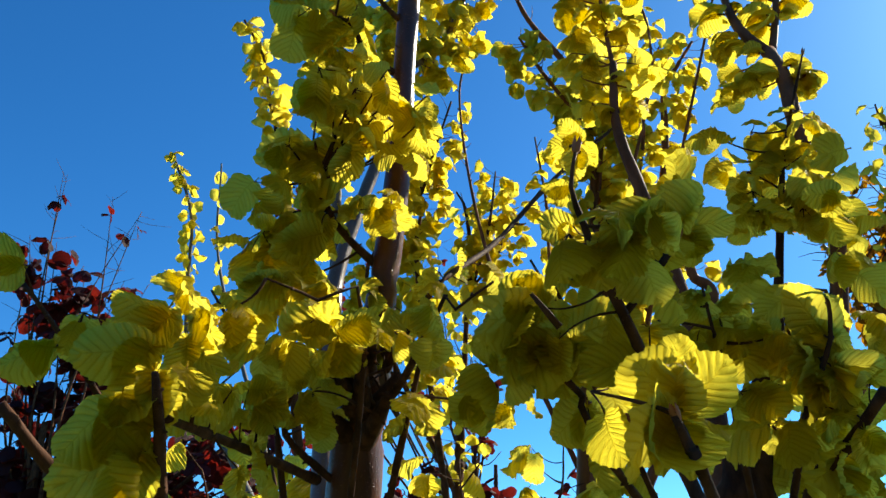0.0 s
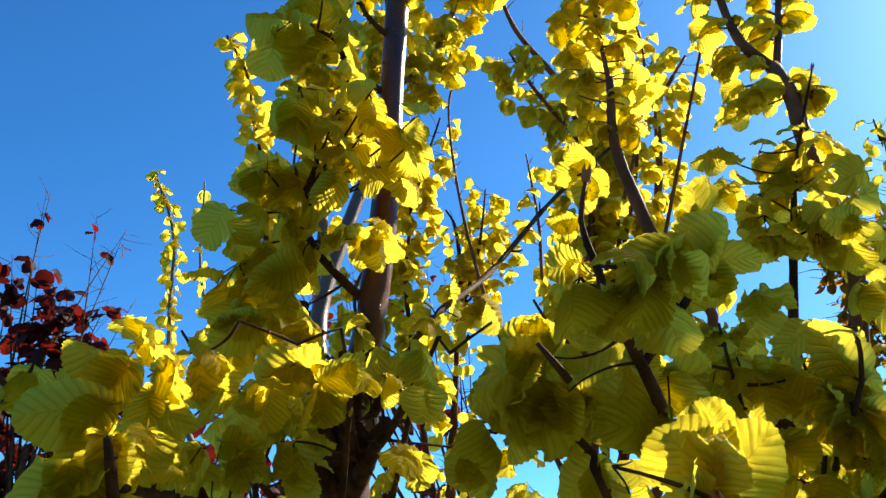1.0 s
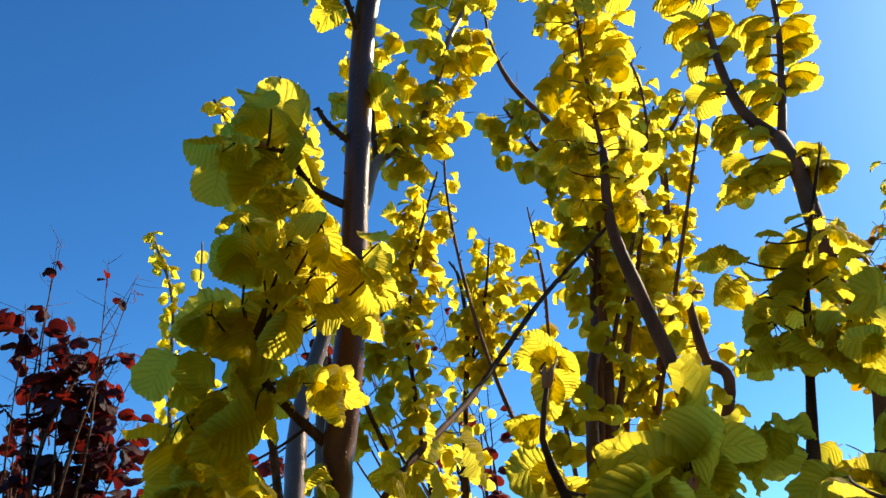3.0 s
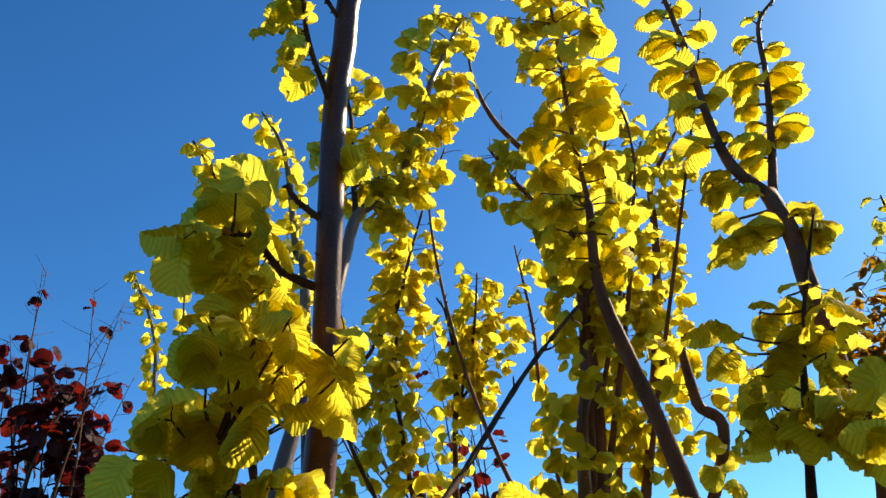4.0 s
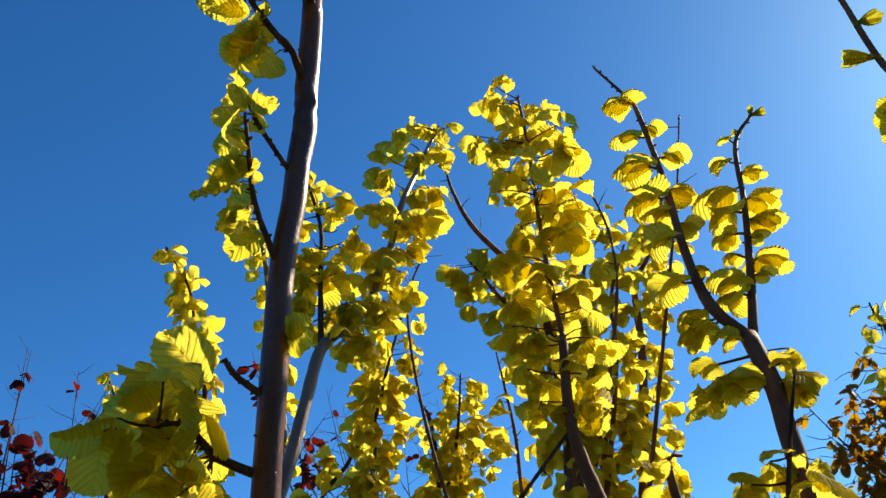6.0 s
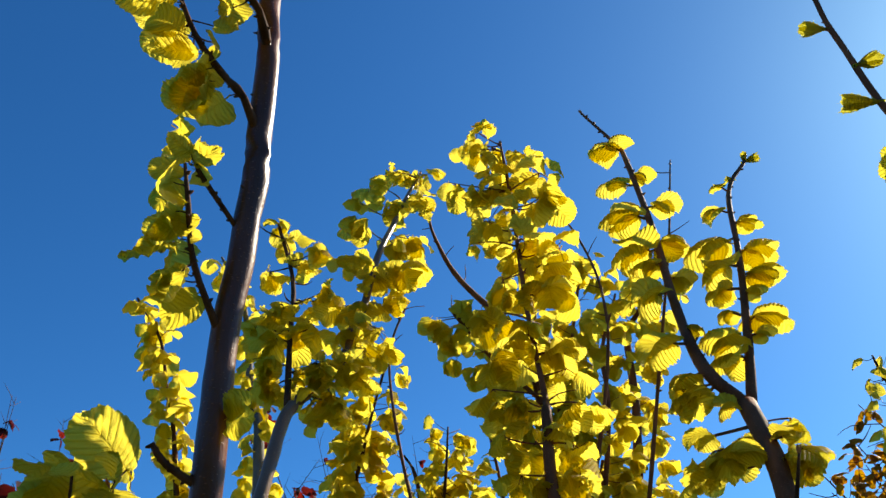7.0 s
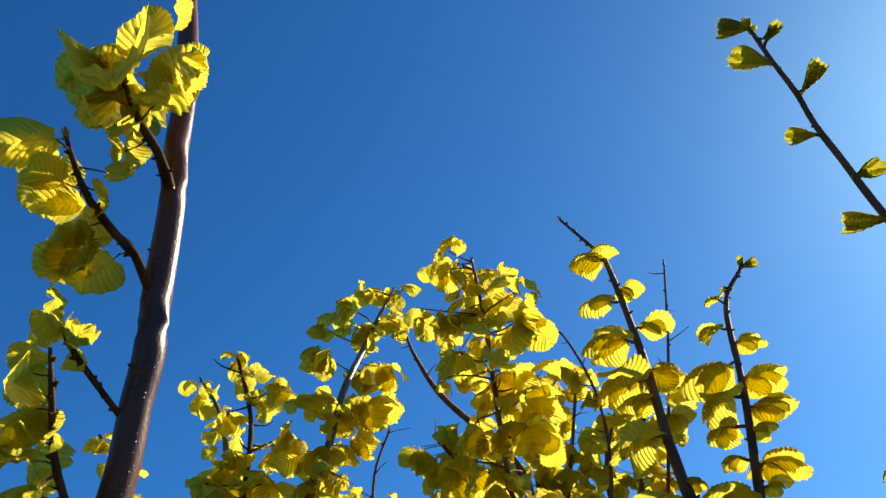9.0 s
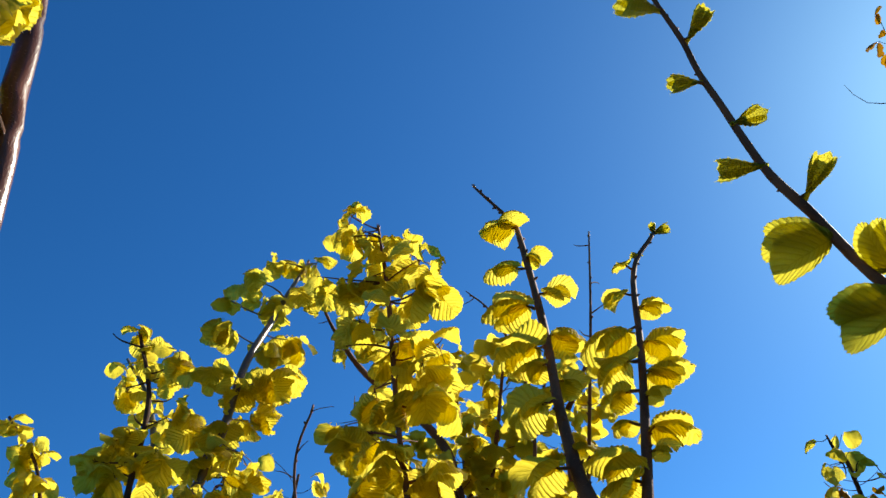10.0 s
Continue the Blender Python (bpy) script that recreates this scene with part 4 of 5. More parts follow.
C.tuft((0.295, 1.281, 2.448, 0.038, 5), (0.333, 1.307, 2.450, 0.038, 5), (0.406, 1.327, 2.576, 0.045, 5), (0.383, 1.315, 2.503, 0.038, 5),
       (0.384, 1.316, 2.450, 0.038, 5), (0.400, 1.360, 2.655, 0.038, 4), (0.300, 1.380, 3.180, 0.036, 4), (0.328, 1.388, 3.195, 0.030, 4))
C.twigs(0.6, 1.0, 8, 0.05, 0.0013)
D = Limb(elm_b, [(0.420, 1.185, 1.362, 0.022), (0.520, 1.057, 1.745, 0.017), (0.568, 1.009, 2.015, 0.0109), (0.573, 1.047, 2.146, 0.0112), (0.580, 1.082, 2.291, 0.0130), (0.594, 1.116, 2.386, 0.0125), (0.603, 1.170, 2.484, 0.0135)], "branch", BROWN, 33, 12)
D.tuft((0.540, 0.950, 2.062, 0.043, 6), (0.516, 0.900, 1.945, 0.040, 5))
D.tuft((0.532, 1.149, 2.412, 0.036, 6), (0.585, 1.169, 2.432, 0.032, 4), (0.629, 1.104, 2.386, 0.034, 5), (0.644, 1.142, 2.448, 0.028, 3),
       (0.517, 1.175, 2.393, 0.034, 4))
D.hoods((0.548, 1.171, 2.444, 0.516, 1.195, 2.433, 1.20), (0.553, 1.134, 2.389, 0.543, 1.093, 2.421, 1.00), (0.596, 1.113, 2.383, 0.670, 1.122, 2.382, 0.90),
        (0.616, 1.107, 2.390, 0.651, 1.139, 2.369, 0.80), (0.610, 1.116, 2.410, 0.616, 1.095, 2.433, 0.80), (0.588, 1.168, 2.481, 0.551, 1.164, 2.491, 0.60))
D1 = Limb(elm_b, [(0.603, 1.170, 2.484, 0.0096), (0.566, 1.189, 2.552, 0.0094), (0.566, 1.236, 2.688, 0.0072), (0.586, 1.302, 2.886, 0.0065), (0.601, 1.390, 3.136, 0.0054), (0.600, 1.427, 3.218, 0.0042), (0.550, 1.455, 3.345, 0.0025)], "branch", BROWN, 34, 10)
D1.hoods((0.604, 1.420, 3.190, 0.557, 1.390, 3.238, 1.00), (0.582, 1.354, 3.044, 0.519, 1.364, 3.064, 0.50), (0.597, 1.360, 3.074, 0.629, 1.367, 3.051, 0.90),
         (0.579, 1.316, 2.933, 0.500, 1.305, 2.945, 0.80), (0.602, 1.323, 2.962, 0.649, 1.318, 2.934, 0.80), (0.571, 1.287, 2.835, 0.491, 1.275, 2.850, 0.80),
         (0.588, 1.292, 2.860, 0.648, 1.310, 2.842, 1.00), (0.570, 1.272, 2.795, 0.526, 1.290, 2.802, 0.60), (0.582, 1.256, 2.758, 0.614, 1.283, 2.749, 0.90),
         (0.554, 1.246, 2.718, 0.487, 1.247, 2.708, 0.90), (0.546, 1.208, 2.608, 0.481, 1.231, 2.612, 0.70), (0.564, 1.216, 2.639, 0.589, 1.214, 2.619, 0.80),
         (0.559, 1.190, 2.544, 0.501, 1.211, 2.539, 1.10), (0.556, 1.190, 2.509, 0.505, 1.188, 2.490, 0.70))
D1.tuft((0.529, 1.197, 2.525, 0.034, 5))
D1.knobs(0.1, 1.0, 26, 0.006)
D2 = Limb(elm_b, [(0.614, 1.179, 2.489, 0.0077), (0.649, 1.211, 2.595, 0.0069), (0.711, 1.277, 2.800, 0.0054), (0.773, 1.361, 3.014, 0.0046), (0.847, 1.402, 3.126, 0.0037)], "branch", BROWN, 35, 10)
D2.hoods((0.719, 1.304, 2.858, 0.641, 1.323, 2.829, 1.00), (0.687, 1.264, 2.780, 0.623, 1.261, 2.758, 0.80), (0.671, 1.256, 2.727, 0.628, 1.281, 2.719, 0.90),
         (0.654, 1.230, 2.670, 0.626, 1.252, 2.663, 0.90), (0.642, 1.213, 2.610, 0.579, 1.210, 2.592, 1.00), (0.634, 1.203, 2.578, 0.585, 1.221, 2.558, 1.10),
         (0.748, 1.319, 2.909, 0.792, 1.310, 2.902, 0.60), (0.720, 1.281, 2.820, 0.790, 1.278, 2.821, 0.70), (0.702, 1.259, 2.755, 0.767, 1.256, 2.760, 0.80),
         (0.686, 1.242, 2.713, 0.718, 1.231, 2.700, 0.70), (0.669, 1.221, 2.652, 0.737, 1.227, 2.665, 0.80), (0.661, 1.209, 2.614, 0.691, 1.200, 2.610, 1.00),
         (0.739, 1.337, 2.953, 0.693, 1.341, 2.945, 0.70), (0.766, 1.363, 3.028, 0.738, 1.350, 3.018, 0.50))
D2.grow([(0.846, 1.402, 3.124, 0.850, 1.397, 3.148, 0.40), (0.847, 1.402, 3.126, 0.880, 1.396, 3.132, 0.40), (0.800, 1.377, 3.058, 0.780, 1.372, 3.058, 0.40)], YOUNG)
D2.knobs(0.1, 1.0, 24, 0.005)
G = Limb(elm_b, [(0.550, 1.048, 1.794, 0.012), (0.830, 0.880, 2.174, 0.009), (0.823, 0.831, 2.450, 0.0060), (0.799, 0.837, 2.530, 0.0055), (0.7795, 0.843, 2.600, 0.0052), (0.7690, 0.848, 2.660, 0.0049), (0.7555, 0.855, 2.720, 0.0046), (0.7518, 0.860, 2.780, 0.0044), (0.7490, 0.862, 2.840, 0.0041),
    (0.7436, 0.862, 2.900, 0.0038), (0.7420, 0.858, 2.960, 0.0036), (0.7316, 0.851, 3.020, 0.0031), (0.7214, 0.841, 3.080, 0.0026), (0.718, 0.838, 3.100, 0.0020)], "branch", BROWN, 36, 10)
G.grow([(0.724, 0.850, 3.016, 0.670, 0.830, 3.013, 0.50), (0.750, 0.853, 2.959, 0.773, 0.821, 2.975, 0.70), (0.735, 0.861, 2.884, 0.698, 0.857, 2.883, 0.50),
    (0.753, 0.858, 2.807, 0.790, 0.864, 2.824, 0.50), (0.749, 0.855, 2.735, 0.708, 0.867, 2.748, 0.50), (0.773, 0.842, 2.681, 0.796, 0.816, 2.707, 0.60),
    (0.769, 0.843, 2.621, 0.704, 0.847, 2.619, 1.00), (0.794, 0.831, 2.570, 0.792, 0.804, 2.611, 1.00), (0.720, 0.838, 3.078, 0.678, 0.844, 3.093, 0.50),
    (0.731, 0.842, 3.056, 0.751, 0.829, 3.060, 0.50), (0.717, 0.838, 3.085, 0.681, 0.843, 3.098, 0.50), (0.718, 0.840, 3.072, 0.713, 0.824, 3.084, 0.40),
    (0.734, 0.841, 3.051, 0.755, 0.828, 3.071, 0.50), (0.791, 0.834, 2.536, 0.730, 0.857, 2.529, 1.00)], YOUNG)
G.grow([(0.792, 0.836, 2.526, 0.810, 0.812, 2.552, 0.90)], YOUNG)
G.knobs(0.35, 1.0, 24, 0.004)
R1 = Limb(elm_b, [(0.400, 1.097, 1.346, 0.010), (0.250, 0.619, 1.465, 0.006), (0.200, 0.663, 1.673, 0.0059), (0.165, 0.602, 1.734, 0.0052), (0.135, 0.581, 1.792, 0.0038), (0.123, 0.566, 1.821, 0.0031), (0.111, 0.551, 1.850, 0.0021), (0.118, 0.544, 1.888, 0.0014)], "branch", TWIG, 37)
R1.grow([(0.095, 0.630, 1.772, 0.043, 0.621, 1.790, 1.00), (0.082, 0.630, 1.764, 0.022, 0.605, 1.755, 1.00), (0.091, 0.626, 1.747, 0.038, 0.646, 1.728, 1.00),
    (0.106, 0.630, 1.744, 0.065, 0.649, 1.704, 1.00), (0.109, 0.665, 1.755, 0.106, 0.665, 1.703, 0.90), (0.066, 0.673, 1.769, 0.008, 0.649, 1.739, 0.90),
    (0.124, 0.626, 1.851, 0.081, 0.629, 1.844, 1.00), (0.128, 0.627, 1.840, 0.104, 0.615, 1.788, 0.80), (0.132, 0.595, 1.918, 0.098, 0.602, 1.925, 0.80),
    (0.129, 0.580, 1.913, 0.107, 0.573, 1.934, 0.80), (0.121, 0.564, 1.896, 0.121, 0.582, 1.868, 0.80), (0.133, 0.599, 1.923, 0.145, 0.608, 1.895, 0.80),
    (0.118, 0.593, 1.871, 0.089, 0.594, 1.881, 0.80), (0.131, 0.597, 1.826, 0.124, 0.602, 1.785, 0.80)])
R1.grow([(0.136, 0.616, 1.813, 0.174, 0.610, 1.832, 0.90), (0.177, 0.610, 1.717, 0.120, 0.625, 1.714, 0.85), (0.193, 0.660, 1.765, 0.232, 0.679, 1.731, 0.70),
    (0.157, 0.627, 1.774, 0.133, 0.620, 1.730, 1.00), (0.172, 0.528, 1.815, 0.126, 0.535, 1.786, 1.00), (0.158, 0.532, 1.822, 0.138, 0.538, 1.775, 0.90),
    (0.178, 0.545, 1.820, 0.188, 0.548, 1.772, 0.90)])
R1.tuft((0.120, 0.533, 1.788, 0.036, 3), (0.103, 0.529, 1.795, 0.034, 2), (0.138, 0.526, 1.802, 0.036, 3), (0.153, 0.531, 1.791, 0.034, 2))
R1.knobs(0.25, 1.0, 10)
R0 = Limb(elm_b, [(0.400, 1.056, 1.288, 0.009), (0.300, 0.639, 1.347, 0.006), (0.169, 0.465, 1.587, 0.0041), (0.155, 0.451, 1.612, 0.0034), (0.143, 0.437, 1.631, 0.0022)], "branch", TWIG, 43)
R0.tuft((0.106, 0.500, 1.662, 0.035, 2))
R0.grow([(0.156, 0.481, 1.641, 0.103, 0.472, 1.616, 1.00), (0.157, 0.485, 1.643, 0.133, 0.482, 1.688, 1.00), (0.162, 0.494, 1.646, 0.204, 0.506, 1.678, 1.00),
    (0.154, 0.475, 1.638, 0.117, 0.464, 1.591, 1.00), (0.161, 0.499, 1.659, 0.175, 0.503, 1.701, 0.80), (0.168, 0.500, 1.637, 0.184, 0.509, 1.605, 0.70)])
R0.knobs(0.4, 1.0, 8)
R1b = Limb(elm_b, [(0.157, 0.598, 1.755, 0.0038), (0.182, 0.603, 1.786, 0.0034), (0.207, 0.597, 1.821, 0.0027)], "branch", TWIG, 38)
R1b.grow([(0.214, 0.624, 1.844, 0.151, 0.633, 1.873, 0.80), (0.227, 0.656, 1.864, 0.210, 0.627, 1.918, 0.60), (0.217, 0.619, 1.848, 0.242, 0.607, 1.913, 0.60),
    (0.225, 0.641, 1.859, 0.277, 0.655, 1.874, 0.60), (0.232, 0.677, 1.878, 0.194, 0.648, 1.905, 0.80), (0.210, 0.614, 1.835, 0.172, 0.610, 1.810, 0.70),
    (0.211, 0.663, 1.822, 0.236, 0.645, 1.771, 1.00), (0.229, 0.654, 1.860, 0.256, 0.652, 1.824, 0.90)])
R1b.knobs(0.25, 1.0, 10)
R2 = Limb(elm_b, [(0.380, 1.021, 1.485, 0.006), (0.148, 0.705, 1.667, 0.0036), (0.131, 0.678, 1.706, 0.0033), (0.076, 0.632, 1.734, 0.0024)], "branch", TWIG, 39)
R2.tuft((0.031, 0.680, 1.731, 0.038, 4), (0.101, 0.700, 1.754, 0.038, 4))
R2.grow([(0.118, 0.643, 1.748, 0.168, 0.658, 1.775, 1.00), (0.110, 0.653, 1.757, 0.064, 0.658, 1.732, 1.00), (0.144, 0.729, 1.709, 0.102, 0.752, 1.681, 1.00),
    (0.165, 0.796, 1.691, 0.126, 0.781, 1.643, 1.00), (0.080, 0.663, 1.744, 0.038, 0.650, 1.724, 1.00)])
R2.knobs(0.25, 1.0, 10)
R2b = Limb(elm_b, [(0.101, 0.590, 1.740, 0.0028), (0.078, 0.586, 1.768, 0.0019)], "branch", TWIG, 40)
Rtw = Limb(elm_b, [(0.420, 1.062, 1.543, 0.006), (0.385, 0.821, 1.697, 0.0036), (0.390, 0.806, 1.730, 0.0033), (0.413, 0.774, 1.794, 0.0027), (0.409, 0.755, 1.841, 0.0021)], "branch", TWIG, 41)
Rtw.tuft((0.399, 0.820, 1.798, 0.040, 5), (0.415, 0.820, 1.872, 0.036, 4), (0.409, 0.800, 1.767, 0.043, 5), (0.416, 0.800, 1.726, 0.040, 5),
         (0.347, 0.800, 1.707, 0.040, 5))
Rtw.grow([(0.424, 0.798, 1.802, 0.383, 0.797, 1.864, 0.90), (0.406, 0.818, 1.825, 0.464, 0.827, 1.817, 0.80), (0.419, 0.799, 1.799, 0.384, 0.812, 1.716, 0.90),
    (0.372, 0.848, 1.819, 0.342, 0.838, 1.856, 1.00), (0.417, 0.794, 1.769, 0.476, 0.800, 1.778, 0.80), (0.431, 0.886, 1.890, 0.388, 0.909, 1.869, 1.00),
    (0.412, 0.896, 1.835, 0.352, 0.902, 1.781, 1.00)])
Rtw.knobs(0.25, 1.0, 10)
R4 = Limb(elm_b, [(0.420, 1.039, 1.387, 0.007), (0.332, 0.869, 1.771, 0.0027), (0.306, 0.820, 1.821, 0.0021), (0.295, 0.802, 1.865, 0.0013)], "branch", TWIG, 44)
R4.tuft((0.302, 0.850, 1.864, 0.038, 6), (0.328, 0.850, 1.831, 0.040, 6), (0.297, 0.850, 1.803, 0.038, 5), (0.241, 0.800, 1.823, 0.033, 4),
        (0.391, 0.850, 1.826, 0.040, 5), (0.326, 0.820, 1.749, 0.038, 5))
R4.knobs(0.3, 1, 10)
R5 = Limb(elm_b, [(0.400, 1.047, 1.337, 0.007), (0.140, 0.725, 1.783, 0.0022), (0.108, 0.689, 1.812, 0.0017), (0.089, 0.675, 1.839, 0.0011)], "branch", TWIG, 48)
R5.tuft((0.135, 0.720, 1.771, 0.043, 5), (0.104, 0.700, 1.807, 0.038, 4), (0.155, 0.720, 1.841, 0.033, 4), (0.204, 0.800, 1.795, 0.038, 4))
R5.knobs(0.3, 1, 10)
for k, pts in enumerate(([(0.430, 1.139, 1.506, 0.008), (0.527, 1.119, 1.794, 0.0032), (0.511, 1.084, 1.878, 0.0025), (0.492, 1.062, 1.945, 0.0014)], [(0.440, 1.148, 1.457, 0.008), (0.533, 1.048, 1.796, 0.0030), (0.543, 1.034, 1.872, 0.0024), (0.544, 1.012, 1.943, 0.0014)])):
    Limb(elm_b, pts, "branch", TWIG, 150 + k).leaves(0.4, 1.0, 42, 0.054, 0.05, meshes=NEAR, bunch=3).knobs(0.3, 1, 10)
R3 = Limb(elm_b, [(0.410, 1.128, 1.453, 0.011), (0.388, 0.842, 1.637, 0.0071), (0.413, 0.783, 1.684, 0.0063), (0.432, 0.725, 1.726, 0.0049)], "branch", TWIG, 42)
R3.grow([(0.516, 0.845, 2.072, 0.454, 0.836, 2.051, 1.00), (0.512, 0.876, 2.025, 0.459, 0.882, 2.024, 1.00), (0.415, 0.799, 1.687, 0.338, 0.778, 1.641, 0.80),
    (0.418, 0.754, 1.694, 0.420, 0.762, 1.647, 0.80), (0.435, 0.757, 1.741, 0.452, 0.733, 1.769, 0.90), (0.405, 0.814, 1.667, 0.454, 0.833, 1.659, 0.70)])
R3.knobs(0.25, 1.0, 10)

for k, (x, y, z) in enumerate(((0.30, 1.25, 1.62), (0.62, 1.2, 1.72))):
    lb = Limb(elm_b, [(0.42, 1.16, 1.05 + 0.06 * k, 0.009), (0.42 + (x - 0.42) * 0.5, 1.16 + (y - 1.16) * 0.6, z - 0.2, 0.006), (x, y, z, 0.003), (x * 1.05, y, z + 0.14, 0.0012)], "branch", TWIG, 140 + k)
    lb.leaves(0.4, 1.0, 40, 0.056, 0.05, meshes=NEAR, bunch=3).twigs(0.4, 1, 4, 0.08)

# ---- golden elms behind ----
elm_c = tree("elm_tree", "golden elm behind, thin upright stems crowded with small yellow leaves", "tree", 0, 0, "golden elms")
C2 = Limb(elm_c, [(0.42, 2.5, -0.03, 0.05), (0.420, 2.493, 1.491, 0.032), (0.435, 2.293, 2.337, 0.0180), (0.471, 2.272, 2.570, 0.0173), (0.489, 2.255, 2.837, 0.0132), (0.492, 2.252, 3.144, 0.0079), (0.494, 2.205, 3.412, 0.0036)], "trunk", BARK, 51, 12)
C2.leaves(0.62, 1.0, 280, 0.05, 0.075, bunch=4)
C_MAIN = (([(0.440, 2.505, 1.594, 0.016), (0.568, 2.491, 2.366, 0.0114), (0.594, 2.440, 2.654, 0.0094), (0.651, 2.398, 2.892, 0.0053)], 0.45, 200),
        ([(0.440, 2.413, 1.883, 0.02), (0.500, 2.319, 2.475, 0.016), (0.463, 2.173, 3.015, 0.0124), (0.421, 2.145, 3.175, 0.0107), (0.269, 2.022, 3.295, 0.0078), (0.208, 1.910, 3.355, 0.0048), (0.189, 1.807, 3.366, 0.0033)], 0.45, 96),
        ([(0.463, 2.173, 2.990, 0.0065), (0.365, 2.068, 3.035, 0.0062), (0.297, 2.008, 3.088, 0.0057), (0.231, 1.945, 3.155, 0.0036)], 0.2, 84),
        ([(0.520, 2.310, 2.550, 0.0075), (0.640, 2.110, 3.000, 0.0050), (0.658, 2.034, 3.229, 0.0038), (0.609, 2.001, 3.416, 0.0031), (0.548, 1.987, 3.496, 0.0016)], 0.6, 8))
C_SIDE = (([(0.450, 2.388, 2.082, 0.012), (0.505, 2.196, 2.883, 0.0065), (0.559, 2.179, 3.094, 0.0061), (0.601, 2.152, 3.252, 0.0048), (0.635, 2.107, 3.391, 0.0032)], 0.45, 150),
        ([(0.450, 2.388, 2.082, 0.012), (0.655, 2.293, 2.912, 0.0068), (0.676, 2.250, 3.157, 0.0056), (0.744, 2.218, 3.339, 0.0033)], 0.45, 130),
        ([(0.440, 2.485, 1.591, 0.02), (0.681, 2.470, 2.485, 0.0150), (0.780, 2.427, 3.017, 0.0136), (0.797, 2.392, 3.273, 0.0104), (0.831, 2.320, 3.335, 0.0074), (0.893, 2.302, 3.433, 0.0047)], 0.4, 290),
        ([(0.440, 2.426, 1.580, 0.018), (0.743, 2.099, 2.282, 0.0151), (0.705, 2.073, 2.430, 0.0141), (0.687, 2.046, 2.585, 0.0086), (0.725, 2.044, 2.597, 0.0043)], 0.5, 60))
C_FINE = (([(0.420, 2.455, 1.992, 0.008), (0.364, 2.455, 2.568, 0.0059), (0.354, 2.410, 2.822, 0.0052), (0.320, 2.367, 3.067, 0.0027)], 0.25, 40),
        ([(0.640, 2.420, 2.350, 0.0080), (0.735, 2.010, 2.900, 0.0048), (0.801, 1.831, 3.228, 0.0033), (0.854, 1.786, 3.481, 0.0021)], 0.7, 4),
        ([(0.420, 2.470, 1.950, 0.0090), (0.210, 2.360, 2.400, 0.0065), (0.100, 2.267, 2.771, 0.005), (0.056, 2.202, 3.139, 0.0037), (0.112, 2.171, 3.313, 0.0031), (0.107, 2.164, 3.297, 0.0024)], 0.2, 8))
for k, (pts, s0, cnt) in enumerate(C_MAIN + C_SIDE + C_FINE):
    Limb(elm_c, pts, "branch", BROWN, 60 + k).leaves(s0, 0.7 if k == 1 else 1.0, cnt, 0.05, 0.052, bunch=4).twigs(0.55, 1, 7, 0.05, 0.0013).knobs(0.5, 1.0, 12, 0.006)
elm_d = tree("elm_tree", "golden elm behind, slender shoots with tufts of small yellow leaves", "tree", 0, 0, "golden elms")
I2 = Limb(elm_d, [(0.05, 3.15, -0.03, 0.045), (0.060, 3.214, 1.719, 0.026), (0.094, 3.069, 2.543, 0.0112), (0.115, 3.009, 2.883, 0.0095), (0.096, 2.971, 3.097, 0.0065), (0.057, 2.957, 3.176, 0.0033)], "trunk", TWIG, 71)
I2.leaves(0.6, 0.98, 150, 0.048, 0.06, bunch=2).twigs(0.7, 1, 5, 0.1)
for k, (pts, s0, cnt) in enumerate((
        ([(0.040, 3.063, 1.997, 0.012), (-0.259, 2.654, 2.593, 0.0063), (-0.162, 2.610, 2.838, 0.0065), (-0.084, 2.591, 2.946, 0.0057), (-0.026, 2.511, 3.113, 0.0047), (0.031, 2.434, 3.262, 0.0038)], 0.35, 130),
        ([(0.030, 3.081, 1.899, 0.014), (-0.063, 2.777, 2.467, 0.0092), (-0.094, 2.672, 2.778, 0.0075), (-0.079, 2.645, 2.927, 0.0048), (-0.088, 2.596, 3.206, 0.0030)], 0.3, 170),
        ([(0.105, 3.038, 2.720, 0.0083), (0.188, 2.987, 3.005, 0.0064), (0.224, 2.960, 3.276, 0.0033)], 0.0, 90),
        ([(0.108, 3.030, 2.760, 0.0063), (0.223, 3.006, 2.897, 0.0053), (0.267, 2.977, 3.065, 0.0032)], 0.0, 50))):
    Limb(elm_d, pts, "branch", TWIG, 72 + k).leaves(s0, 0.98, int(cnt * 1.7), 0.05, 0.055, bunch=4).twigs(0.5, 1, 4, 0.1)
elm_e = tree("elm_tree", "golden elm behind, narrow columns of small yellow leaves", "tree", 0, 0, "golden elms")
M2 = Limb(elm_e, [(-0.4, 2.7, -0.03, 0.045), (-0.380, 2.736, 1.838, 0.025), (-0.403, 2.668, 3.085, 0.0178), (-0.443, 2.686, 3.276, 0.0154), (-0.498, 2.664, 3.683, 0.0087), (-0.588, 2.631, 3.874, 0.0044)], "trunk", GREY, 81)
M2.leaves(0.72, 1.0, 110, 0.05, 0.02, bunch=2)
M1 = Limb(elm_e, [(-0.400, 2.759, 1.538, 0.02), (-0.480, 2.386, 2.386, 0.012), (-0.549, 2.259, 2.986, 0.0068), (-0.581, 2.235, 3.123, 0.0054), (-0.603, 2.191, 3.258, 0.0040), (-0.669, 2.130, 3.374, 0.0035)], "branch", TWIG, 82)
M1.leaves(0.5, 1.0, 140, 0.052, 0.02, bunch=2)
